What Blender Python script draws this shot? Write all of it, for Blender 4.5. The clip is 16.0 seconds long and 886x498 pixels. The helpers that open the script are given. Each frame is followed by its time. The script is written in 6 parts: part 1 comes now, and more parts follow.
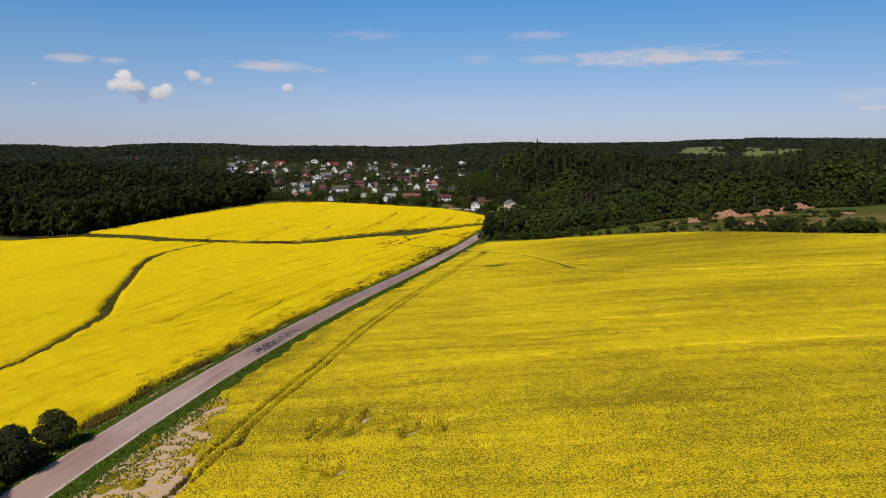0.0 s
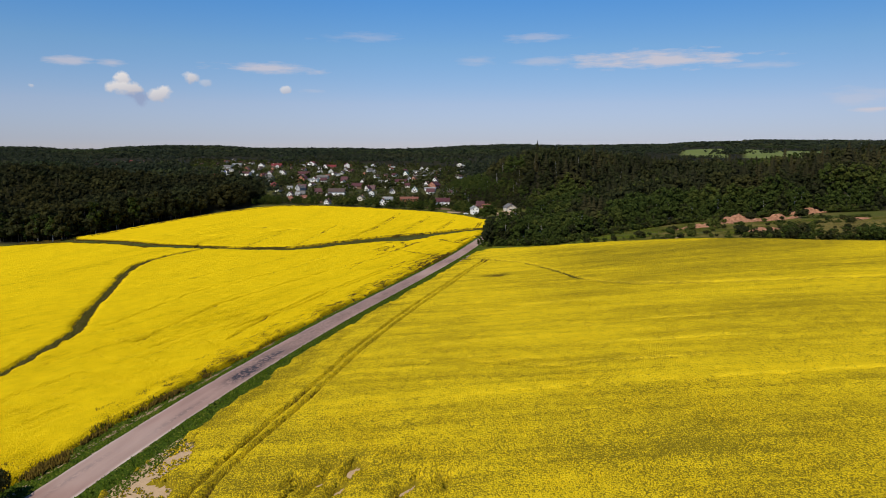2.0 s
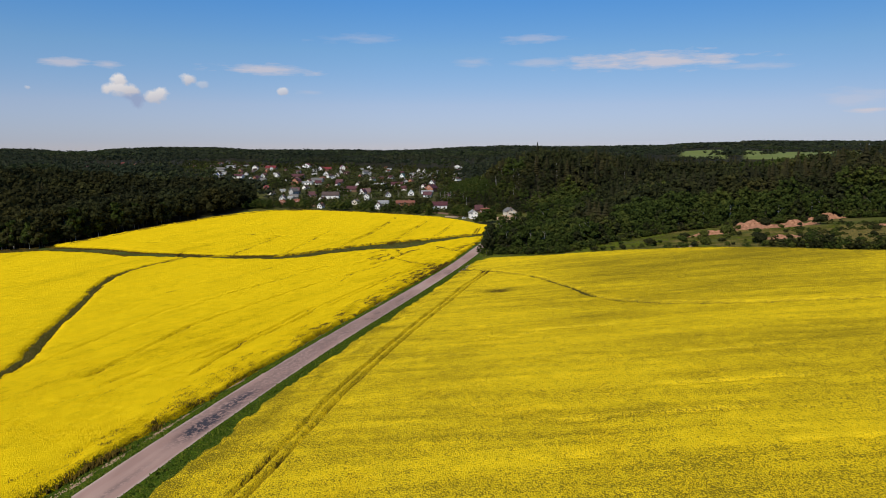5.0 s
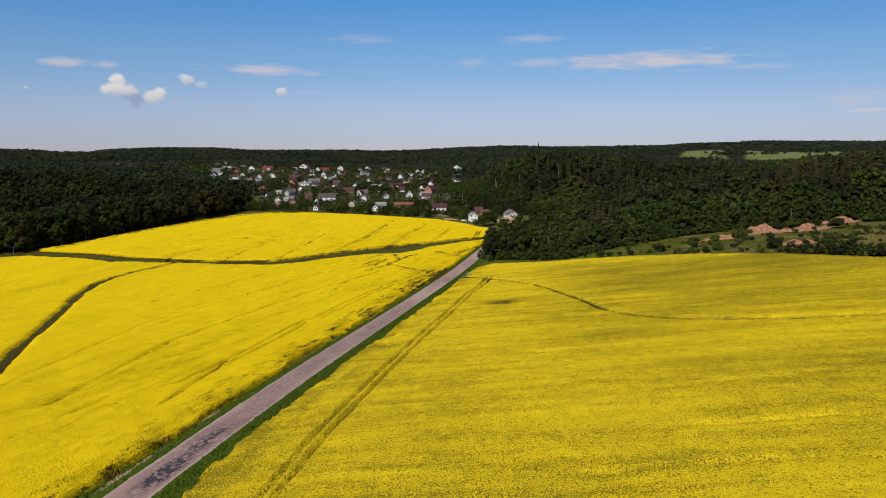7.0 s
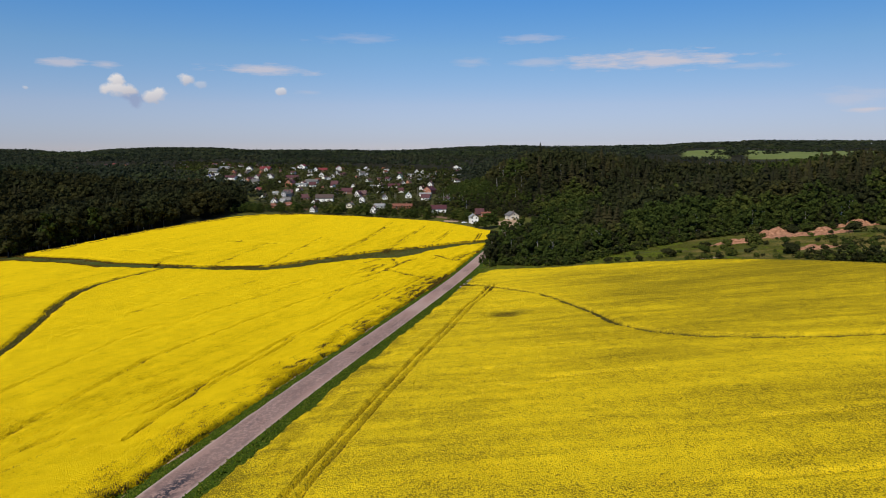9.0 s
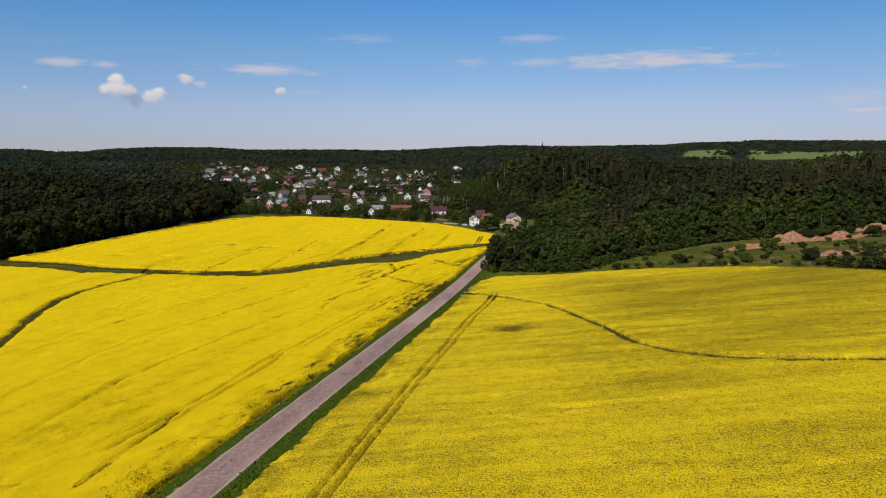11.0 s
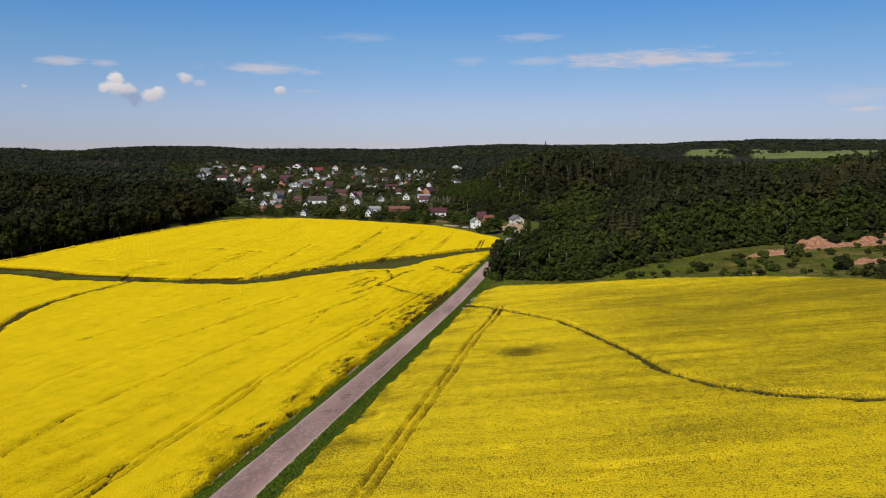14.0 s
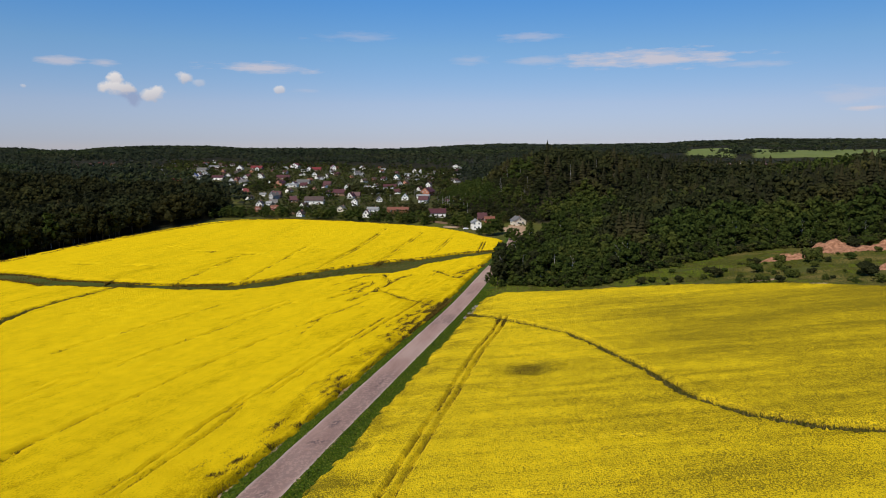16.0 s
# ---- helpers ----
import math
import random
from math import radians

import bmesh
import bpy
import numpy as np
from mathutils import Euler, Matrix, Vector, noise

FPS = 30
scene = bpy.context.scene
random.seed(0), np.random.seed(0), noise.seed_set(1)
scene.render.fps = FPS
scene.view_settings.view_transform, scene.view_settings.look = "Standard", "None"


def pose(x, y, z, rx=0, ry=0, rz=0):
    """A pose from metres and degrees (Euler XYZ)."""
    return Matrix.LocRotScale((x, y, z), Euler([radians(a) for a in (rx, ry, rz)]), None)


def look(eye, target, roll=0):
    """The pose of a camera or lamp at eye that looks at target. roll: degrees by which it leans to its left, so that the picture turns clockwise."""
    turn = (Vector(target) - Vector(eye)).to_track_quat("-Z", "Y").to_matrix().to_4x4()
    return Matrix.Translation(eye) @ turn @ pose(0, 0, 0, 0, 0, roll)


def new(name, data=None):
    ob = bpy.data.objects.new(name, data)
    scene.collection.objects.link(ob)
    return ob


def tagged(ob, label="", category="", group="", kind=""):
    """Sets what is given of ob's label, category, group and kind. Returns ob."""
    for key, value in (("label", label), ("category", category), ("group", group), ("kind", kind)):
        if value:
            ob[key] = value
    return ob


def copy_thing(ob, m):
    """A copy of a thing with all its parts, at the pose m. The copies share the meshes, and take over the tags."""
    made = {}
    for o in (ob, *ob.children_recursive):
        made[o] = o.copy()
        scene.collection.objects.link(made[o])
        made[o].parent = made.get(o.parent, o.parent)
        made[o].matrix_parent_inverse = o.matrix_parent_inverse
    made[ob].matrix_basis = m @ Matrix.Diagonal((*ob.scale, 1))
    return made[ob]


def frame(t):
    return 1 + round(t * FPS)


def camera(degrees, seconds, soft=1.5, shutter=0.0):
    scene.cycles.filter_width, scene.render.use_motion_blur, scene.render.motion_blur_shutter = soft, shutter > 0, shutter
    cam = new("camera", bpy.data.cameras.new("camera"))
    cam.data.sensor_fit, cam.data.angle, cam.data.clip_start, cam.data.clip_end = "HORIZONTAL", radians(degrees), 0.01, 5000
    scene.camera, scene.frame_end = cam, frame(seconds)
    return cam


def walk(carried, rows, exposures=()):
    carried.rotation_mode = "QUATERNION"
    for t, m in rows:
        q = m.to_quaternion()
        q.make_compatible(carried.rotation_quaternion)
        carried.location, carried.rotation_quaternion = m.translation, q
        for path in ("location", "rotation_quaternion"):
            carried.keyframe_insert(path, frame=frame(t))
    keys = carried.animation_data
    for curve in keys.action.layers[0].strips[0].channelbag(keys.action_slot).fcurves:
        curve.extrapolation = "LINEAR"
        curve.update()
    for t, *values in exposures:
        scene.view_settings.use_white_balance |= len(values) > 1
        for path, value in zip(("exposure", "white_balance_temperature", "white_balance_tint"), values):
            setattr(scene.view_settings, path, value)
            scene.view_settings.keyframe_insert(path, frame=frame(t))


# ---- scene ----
cam = camera(64.14, 16.0, soft=1.0)
PATH = [
    (0, (0.00, 0.00, 39.10), (0.00, 98.95, 24.63), 0.09),
    (1, (-0.04, 7.15, 39.25), (0.10, 106.12, 24.92), 0.07),
    (2, (-0.08, 14.35, 39.42), (0.17, 113.34, 25.22), 0.07),
    (3, (-0.10, 21.58, 39.61), (0.27, 120.57, 25.47), 0.06),
    (4, (-0.12, 28.83, 39.80), (0.39, 127.84, 25.73), 0.01),
    (6.5, (-0.14, 47.03, 40.30), (0.60, 146.04, 26.30), -0.03),
    (7.5, (-0.14, 54.31, 40.49), (0.65, 153.32, 26.49), -0.04),
    (8.5, (-0.13, 61.58, 40.66), (0.66, 160.58, 26.63), -0.08),
    (9.0, (-0.13, 65.21, 40.74), (0.69, 164.21, 26.70), -0.08),
    (11.5, (-0.13, 83.25, 41.03), (0.75, 182.26, 26.98), -0.05),
    (12.5, (-0.13, 90.40, 41.08), (0.79, 189.40, 26.99), -0.03),
    (13.5, (-0.13, 97.51, 41.09), (0.77, 196.49, 26.93), -0.05),
    (14.5, (-0.14, 104.55, 41.05), (0.81, 203.53, 26.82), -0.06),
    (15.5, (-0.16, 111.54, 40.96), (0.83, 210.51, 26.70), -0.08),
    (16, (-0.17, 115.00, 40.89), (0.84, 213.97, 26.62), -0.08),
]
walk(cam, [(t, look(e, g, r)) for t, e, g, r in PATH])

# One sunny May afternoon over flowering rape fields, a country road, woods and a village.
U = np.array


def smooth(a, b, v):
    s = np.clip((v - a) / (b - a), 0, 1)
    return s * s * (3 - 2 * s)


# ---------------------------------------------------------------- light
SUN_EL, SUN_AZ = 48, 216          # degrees; the azimuth turns clockwise from +y
sun_way = Vector((math.sin(radians(SUN_AZ)) * math.cos(radians(SUN_EL)), math.cos(radians(SUN_AZ)) * math.cos(radians(SUN_EL)), math.sin(radians(SUN_EL))))
lamp = bpy.data.lights.new("sun", 'SUN')
lamp.energy, lamp.angle, lamp.color = 4.8, radians(0.55), (1.0, 0.94, 0.83)
lamp_ob = new("sun", lamp)
lamp_ob.matrix_world = look(sun_way * 200, (0, 0, 0))

world = bpy.data.worlds.new("world")
scene.world = world
world.use_nodes = True
wt = world.node_tree
wl = wt.links


def wmath(op, a, b=None, c=None, clamp=False):
    n = wt.nodes.new("ShaderNodeMath")
    n.operation, n.use_clamp = op, clamp
    for i, v in enumerate((a, b, c)):
        if v is None:
            continue
        if isinstance(v, (int, float)):
            n.inputs[i].default_value = v
        else:
            wl.new(v, n.inputs[i])
    return n.outputs[0]


sky = wt.nodes.new("ShaderNodeTexSky")
sky.sky_type, sky.sun_disc = 'NISHITA', False
sky.sun_elevation, sky.sun_rotation = radians(SUN_EL), radians(SUN_AZ)
sky.altitude, sky.air_density, sky.dust_density, sky.ozone_density = 200, 1.0, 0.0, 5.0
coord = wt.nodes.new("ShaderNodeTexCoord")
sep = wt.nodes.new("ShaderNodeSeparateXYZ")
wl.new(coord.outputs["Generated"], sep.inputs[0])
az = wmath('MULTIPLY', wmath('ARCTAN2', sep.outputs[0], sep.outputs[1]), 57.2958)
el = wmath('MULTIPLY', wmath('ARCSINE', sep.outputs[2]), 57.2958)
puff = wt.nodes.new("ShaderNodeTexNoise")
puff.inputs["Scale"].default_value, puff.inputs["Detail"].default_value, puff.inputs["Roughness"].default_value = 62, 4, 0.55
wl.new(coord.outputs["Generated"], puff.inputs["Vector"])
wisp_map = wt.nodes.new("ShaderNodeMapping")
wisp_map.inputs["Scale"].default_value = (1, 1, 6)
wl.new(coord.outputs["Generated"], wisp_map.inputs[0])
wisp = wt.nodes.new("ShaderNodeTexNoise")
wisp.inputs["Scale"].default_value, wisp.inputs["Detail"].default_value, wisp.inputs["Roughness"].default_value = 20, 6, 0.62
wl.new(wisp_map.outputs[0], wisp.inputs["Vector"])
# azimuth, elevation, half width, half height (degrees), thickness
HEAPS = [(-23.6, 4.3, 1.3, 0.6, 1.0), (-23.7, 4.75, 0.7, 0.62, 1.0), (-21.2, 3.91, 0.92, 0.55, 0.95), (-19.0, 5.18, 0.64, 0.46, 0.9), (-18.0, 4.79, 0.6, 0.37, 0.4), (-12.1, 4.4, 0.46, 0.3, 0.75), (-29.5, 4.19, 0.27, 0.18, 0.5)]
STREAKS = [(-26.9, 6.01, 1.5, 0.4, 0.7), (-24.4, 5.98, 1.2, 0.3, 0.6), (-13.0, 6.03, 4.8, 0.46, 0.85), (-14.7, 6.11, 1.9, 0.4, 0.6), (16.9, 6.59, 6.9, 0.8, 0.95), (23.4, 5.93, 2.6, 0.3, 0.4), (8.1, 6.71, 2.8, 0.4, 0.45), (2.9, 6.68, 1.8, 0.4, 0.35),
           (7.4, 8.44, 3.4, 0.46, 0.45), (-6.1, 8.43, 3.4, 0.4, 0.3), (31.2, 2.65, 1.3, 0.25, 0.85), (30.5, 3.55, 2.8, 0.65, 0.3), (-10.1, 4.35, 1.8, 0.2, 0.25)]
SHADED = [(-22.65, 3.5, 0.6, 0.7, 0.8), (-22.95, 3.85, 0.8, 0.5, 0.7)]


def cloud_cover(rows, texture, fray_by, hardness):
    """How much cloud lies along each way, and how much of it catches the sun."""
    total, lit = None, None
    for ca, ce, hw, hh, thick in rows:
        dx = wmath('DIVIDE', wmath('SUBTRACT', az, ca), hw)
        dy = wmath('DIVIDE', wmath('SUBTRACT', el, ce), hh)
        rr = wmath('SQRT', wmath('ADD', wmath('MULTIPLY', dx, dx), wmath('MULTIPLY', dy, dy)))
        fray = wmath('MULTIPLY', wmath('SUBTRACT', texture.outputs[0], 0.5), fray_by)
        m = wmath('MULTIPLY', wmath('SUBTRACT', 1.0, wmath('ADD', rr, fray)), hardness, clamp=True)
        m = wmath('MULTIPLY', m, thick)
        g = wmath('MULTIPLY', m, wmath('ADD', 0.62, wmath('SUBTRACT', wmath('MULTIPLY', dy, 0.45), wmath('MULTIPLY', dx, 0.15)), clamp=True))
        total = m if total is None else wmath('MAXIMUM', total, m)
        lit = g if lit is None else wmath('MAXIMUM', lit, g)
    return total, lit


hsv = wt.nodes.new("ShaderNodeHueSaturation")
hsv.inputs["Saturation"].default_value, hsv.inputs["Value"].default_value = 1.12, 1.2
wl.new(sky.outputs[0], hsv.inputs["Color"])
tint = wt.nodes.new("ShaderNodeValToRGB")
for e_, (p_, c_) in zip([tint.color_ramp.elements[0], *[tint.color_ramp.elements.new(v) for v in (0.17, 0.38, 0.6)], tint.color_ramp.elements[-1]],
                        ((0.03, (0.395, 0.418, 0.645)), (0.17, (0.55, 0.503, 0.64)), (0.38, (0.53, 0.59, 0.67)), (0.6, (0.375, 0.605, 0.775)), (1.0, (0.68, 0.72, 0.82)))):
    e_.position, e_.color = p_, (*c_, 1)
wl.new(wmath('DIVIDE', el, 20.0, clamp=True), tint.inputs[0])
tinted = wt.nodes.new("ShaderNodeMix")
tinted.data_type, tinted.blend_type = 'RGBA', 'MULTIPLY'
tinted.inputs["Factor"].default_value = 1.0
side = wmath('SUBTRACT', 1.0, wmath('MULTIPLY', wmath('DIVIDE', wmath('ADD', az, 4.0), 34.0, clamp=True), 0.12))
even = wt.nodes.new("ShaderNodeVectorMath")
even.operation = 'SCALE'
wl.new(hsv.outputs[0], even.inputs[0])
wl.new(side, even.inputs["Scale"])
wl.new(even.outputs[0], tinted.inputs["A"])
wl.new(tint.outputs[0], tinted.inputs["B"])


def wmix(fac, a, b):
    n = wt.nodes.new("ShaderNodeMix")
    n.data_type = 'RGBA'
    for k, v in (("Factor", fac), ("A", a), ("B", b)):
        if isinstance(v, tuple):
            n.inputs[k].default_value = (*v, 1)
        else:
            wl.new(v, n.inputs[k])
    return n.outputs["Result"]


shade_m, _ = cloud_cover(SHADED, puff, 1.4, 2.2)
streak_m, _ = cloud_cover(STREAKS, wisp, 2.6, 1.25)
heap_m, heap_lit = cloud_cover(HEAPS, puff, 2.0, 2.0)
air = wmix(wmath('MULTIPLY', shade_m, 0.85), tinted.outputs["Result"], (2.3, 2.75, 4.2))
air = wmix(wmath('MULTIPLY', streak_m, 0.8), air, (5.3, 4.8, 5.05))
heap_c = wmix(wmath('DIVIDE', heap_lit, wmath('MAXIMUM', heap_m, 0.01), clamp=True), (3.5, 3.5, 4.1), (6.6, 6.25, 6.1))
air = wmix(wmath('MULTIPLY', heap_m, 0.92), air, heap_c)
back = wt.nodes["Background"]
back.inputs["Strength"].default_value = 0.12
wl.new(air, back.inputs["Color"])
scene.view_settings.exposure = 0.0


# ---------------------------------------------------------------- materials
class Mat:
    """A small builder for node materials."""

    def __init__(self, name, rough=0.8, metal=0.0, spec=0.3):
        self.m = bpy.data.materials.new(name)
        self.m.use_nodes = True
        self.t = self.m.node_tree
        self.b = self.t.nodes["Principled BSDF"]
        self.b.inputs["Roughness"].default_value = rough
        self.b.inputs["Metallic"].default_value = metal
        self.b.inputs["Specular IOR Level"].default_value = spec
        self.geo = self.t.nodes.new("ShaderNodeNewGeometry")

    def link(self, a, b):
        self.t.links.new(a, b)

    def noise(self, scale, detail=4, rough=0.55, stretch=None, coords=None):
        n = self.t.nodes.new("ShaderNodeTexNoise")
        n.inputs["Scale"].default_value, n.inputs["Detail"].default_value, n.inputs["Roughness"].default_value = scale, detail, rough
        src = coords or self.geo.outputs["Position"]
        if stretch:
            mp = self.t.nodes.new("ShaderNodeMapping")
            mp.inputs["Scale"].default_value = stretch[:3]
            if len(stretch) > 3:
                mp.inputs["Rotation"].default_value = (0, 0, radians(stretch[3]))
            self.link(src, mp.inputs[0])
            src = mp.outputs[0]
        self.link(src, n.inputs["Vector"])
        return n.outputs[0]

    def skewed(self, slope):
        """Position with x measured from a line that leans by slope metres for each metre of y."""
        s = self.t.nodes.new("ShaderNodeSeparateXYZ")
        self.link(self.geo.outputs["Position"], s.inputs[0])
        o = self.t.nodes.new("ShaderNodeCombineXYZ")
        self.link(self.math('SUBTRACT', s.outputs[0], self.math('MULTIPLY', s.outputs[1], slope)), o.inputs[0])
        self.link(s.outputs[1], o.inputs[1])
        return o.outputs[0]

    def cells(self, scale, flat=0.6):
        """Distance to the nearest of many scattered heads."""
        mp = self.t.nodes.new("ShaderNodeMapping")
        mp.inputs["Scale"].default_value = (1, 0.75, flat)
        self.link(self.geo.outputs["Position"], mp.inputs[0])
        n = self.t.nodes.new("ShaderNodeTexVoronoi")
        n.inputs["Scale"].default_value = scale
        self.link(mp.outputs[0], n.inputs["Vector"])
        return n.outputs["Distance"]

    def attr(self, name):
        n = self.t.nodes.new("ShaderNodeAttribute")
        n.attribute_name = name
        return n.outputs["Fac"]

    def math(self, op, a, b=0.0, clamp=False):
        n = self.t.nodes.new("ShaderNodeMath")
        n.operation, n.use_clamp = op, clamp
        for i, v in enumerate((a, b)):
            if isinstance(v, (int, float)):
                n.inputs[i].default_value = v
            else:
                self.link(v, n.inputs[i])
        return n.outputs[0]

    def ramp(self, fac, *stops):
        n = self.t.nodes.new("ShaderNodeValToRGB")
        e = n.color_ramp.elements
        while len(e) < len(stops):
            e.new(0.5)
        for el_, (p, c) in zip(e, stops):
            el_.position, el_.color = p, (*c, 1)
        self.link(fac, n.inputs[0])
        return n.outputs[0]

    def mix(self, fac, a, b, mode='MIX'):
        n = self.t.nodes.new("ShaderNodeMix")
        n.data_type, n.blend_type = 'RGBA', mode
        for s, v in (("Factor", fac), ("A", a), ("B", b)):
            if isinstance(v, (int, float)):
                n.inputs[s].default_value = v
            elif isinstance(v, tuple):
                n.inputs[s].default_value = (*v, 1)
            else:
                self.link(v, n.inputs[s])
        return n.outputs["Result"]

    def color(self, c):
        if isinstance(c, tuple):
            self.b.inputs["Base Color"].default_value = (*c, 1)
        else:
            self.link(c, self.b.inputs["Base Color"])
        return self

    def bump(self, h, strength=0.4, dist=0.1):
        n = self.t.nodes.new("ShaderNodeBump")
        n.inputs["Strength"].default_value, n.inputs["Distance"].default_value = strength, dist
        self.link(h, n.inputs["Height"])
        self.link(n.outputs[0], self.b.inputs["Normal"])
        return self

    def random(self, object_level=False):
        if object_level:
            n = self.t.nodes.new("ShaderNodeObjectInfo")
            return n.outputs["Random"]
        return self.geo.outputs["Random Per Island"]


def crop_material(name, flower_a, flower_b, leaf, gap, skew, along, across, speck, broad):
    """Flowering rape: blossom over green, with sparser streaks along the drilling."""
    k = Mat(name, rough=1.0, spec=0.0)
    lay = k.skewed(skew)
    fine = k.noise(3.4, 6, 0.8)
    mid = k.noise(0.5, 4, 0.6, (1, 0.6, 1))
    rows = k.noise(0.06, 6, 0.68, (across, along, 1), lay)
    big = k.noise(0.014, 4, 0.55, (across, along, 1), lay)
    heads = k.math('ADD', k.math('MULTIPLY', k.cells(6.0), 0.65), k.math('MULTIPLY', k.cells(3.6), 0.35))
    bloom = k.math('ADD', 0.64, k.math('MULTIPLY', k.math('SUBTRACT', rows, 0.5), broad))
    streak = k.noise(0.24, 4, 0.6, (across * 0.6, along, 1), lay)
    for val, mean, share in ((big, 0.5, broad * 0.6), (streak, 0.5, broad * 0.6), (mid, 0.5, 0.4), (fine, 0.5, 0.8), (heads, 0.42, -speck)):
        bloom = k.math('ADD', bloom, k.math('MULTIPLY', k.math('SUBTRACT', val, mean), share))
    bloom = k.math('ADD', bloom, k.attr("rich"))
    flower = k.mix(fine, flower_a, flower_b)
    lo, hi = gap
    fac = k.ramp(bloom, (lo, (0, 0, 0)), (hi, (1, 1, 1)))
    fac = k.math('MULTIPLY', fac, k.attr("tip"), True)
    k.color(k.mix(fac, leaf, flower)).bump(k.math('SUBTRACT', fine, heads), 0.8, 0.3)
    return k.m


FLOWER_A, FLOWER_B = (0.675, 0.450, 0.006), (0.862, 0.610, 0.009)
M_CROP_L = crop_material("rape_dense", FLOWER_A, FLOWER_B, (0.25, 0.17, 0.003), (0.20, 0.56), 0.31, 0.22, 1.5, 0.5, 0.6)
M_CROP_R = crop_material("rape_sparse", (0.675, 0.465, 0.010), (0.885, 0.634, 0.015), (0.208, 0.156, 0.012), (0.22, 0.74), -0.04, 1.6, 0.35, 1.65, 1.05)


def ground_material():
    k = Mat("ground", rough=0.95, spec=0.1)
    n1, n2, n3 = k.noise(0.9, 6, 0.65), k.noise(0.05, 4, 0.6), k.noise(7.0, 3, 0.6)
    grass = k.mix(n1, (0.036, 0.046, 0.006), (0.085, 0.092, 0.014))
    grass = k.mix(k.ramp(n2, (0.42, (0, 0, 0)), (0.68, (1, 1, 1))), grass, (0.095, 0.08, 0.02))
    grass = k.mix(k.attr("lush"), grass, k.mix(n1, (0.022, 0.044, 0.003), (0.060, 0.092, 0.006)))
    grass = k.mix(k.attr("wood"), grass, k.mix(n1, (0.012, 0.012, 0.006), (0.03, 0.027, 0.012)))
    soil = k.mix(n3, (0.31, 0.20, 0.105), (0.55, 0.39, 0.235))
    fac = k.math('ADD', k.attr("soil"), k.math('MULTIPLY', k.math('SUBTRACT', n1, 0.5), 1.1))
    k.color(k.mix(k.ramp(fac, (0.42, (0, 0, 0)), (0.60, (1, 1, 1))), grass, soil))
    k.bump(n1, 0.8, 0.3)
    return k.m


def simple(name, a, b, scale, rough=0.8, spec=0.3, detail=4, bump=0.3, obj=0.0, dist=0.05, stretch=None):
    k = Mat(name, rough=rough, spec=spec)
    n = k.noise(scale, detail, 0.6, stretch)
    c = k.mix(k.ramp(n, (0.3, (0, 0, 0)), (0.7, (1, 1, 1))), a, b)
    if obj:
        c = k.mix(k.math('MULTIPLY', k.random(True), obj), c, tuple(0.5 * v for v in a))
    k.color(c)
    if bump:
        k.bump(n, bump, dist)
    return k.m


def leaf_material(name, dark, light, warm):
    k = Mat(name, rough=0.85, spec=0.06)
    n = k.noise(0.35, 3, 0.6)
    c = k.mix(k.random(), dark, light)
    c = k.mix(k.ramp(k.attr("tint"), (0.55, (0, 0, 0)), (1.0, (1, 1, 1))), c, warm)
    c = k.mix(k.math('MULTIPLY', n, 0.4), c, tuple(0.75 * v for v in dark))
    k.color(c)
    thin = k.t.nodes.new("ShaderNodeBsdfTranslucent")
    k.link(c, thin.inputs["Color"])
    both = k.t.nodes.new("ShaderNodeMixShader")
    both.inputs[0].default_value = 0.38
    k.link(k.b.outputs[0], both.inputs[1])
    k.link(thin.outputs[0], both.inputs[2])
    k.link(both.outputs[0], k.t.nodes["Material Output"].inputs["Surface"])
    return k.m


def road_material():
    k = Mat("road", rough=0.85, spec=0.25)
    n1, n2, n3 = k.noise(6, 5, 0.7), k.noise(0.22, 4, 0.5, (1.4, 0.35, 1, -12)), k.noise(1.6, 5, 0.75, (1, 0.7, 1))
    c = k.mix(k.ramp(n2, (0.3, (0, 0, 0)), (0.7, (1, 1, 1))), (0.25, 0.150, 0.118), (0.335, 0.212, 0.168))
    lane = k.noise(0.5, 3, 0.55, (1.6, 0.10, 1), k.skewed(0.2))
    c = k.mix(k.math('MULTIPLY', k.ramp(lane, (0.45, (0, 0, 0)), (0.65, (1, 1, 1))), 0.25), c, (0.40, 0.28, 0.225))
    c = k.mix(k.math('MULTIPLY', n1, 0.14), c, (0.14, 0.095, 0.08))
    worn = k.math('MULTIPLY', k.ramp(n3, (0.43, (0, 0, 0)), (0.52, (1, 1, 1))), k.attr("worn"), True)
    c = k.mix(worn, c, (0.03, 0.027, 0.032))
    c = k.mix(k.math('MULTIPLY', k.attr("dust"), k.math('ADD', n1, 0.35), True), c, (0.50, 0.39, 0.32))
    k.color(c).bump(n1, 0.12, 0.03)
    return k.m


M_GROUND = ground_material()
M_ROAD = road_material()
M_GRASS = leaf_material("grass_blades", (0.032, 0.062, 0.004), (0.090, 0.140, 0.009), (0.15, 0.17, 0.022))
M_SWARD = leaf_material("meadow_sward", (0.085, 0.115, 0.011), (0.17, 0.20, 0.020), (0.24, 0.23, 0.04))
M_DRY = leaf_material("meadow_blades", (0.062, 0.072, 0.010), (0.135, 0.135, 0.022), (0.25, 0.19, 0.06))
M_DITCH = leaf_material("ditch_blades", (0.044, 0.047, 0.008), (0.105, 0.098, 0.017), (0.19, 0.14, 0.05))
M_STALK = leaf_material("rape_stalks", (0.058, 0.038, 0.008), (0.13, 0.088, 0.014), (0.22, 0.15, 0.024))
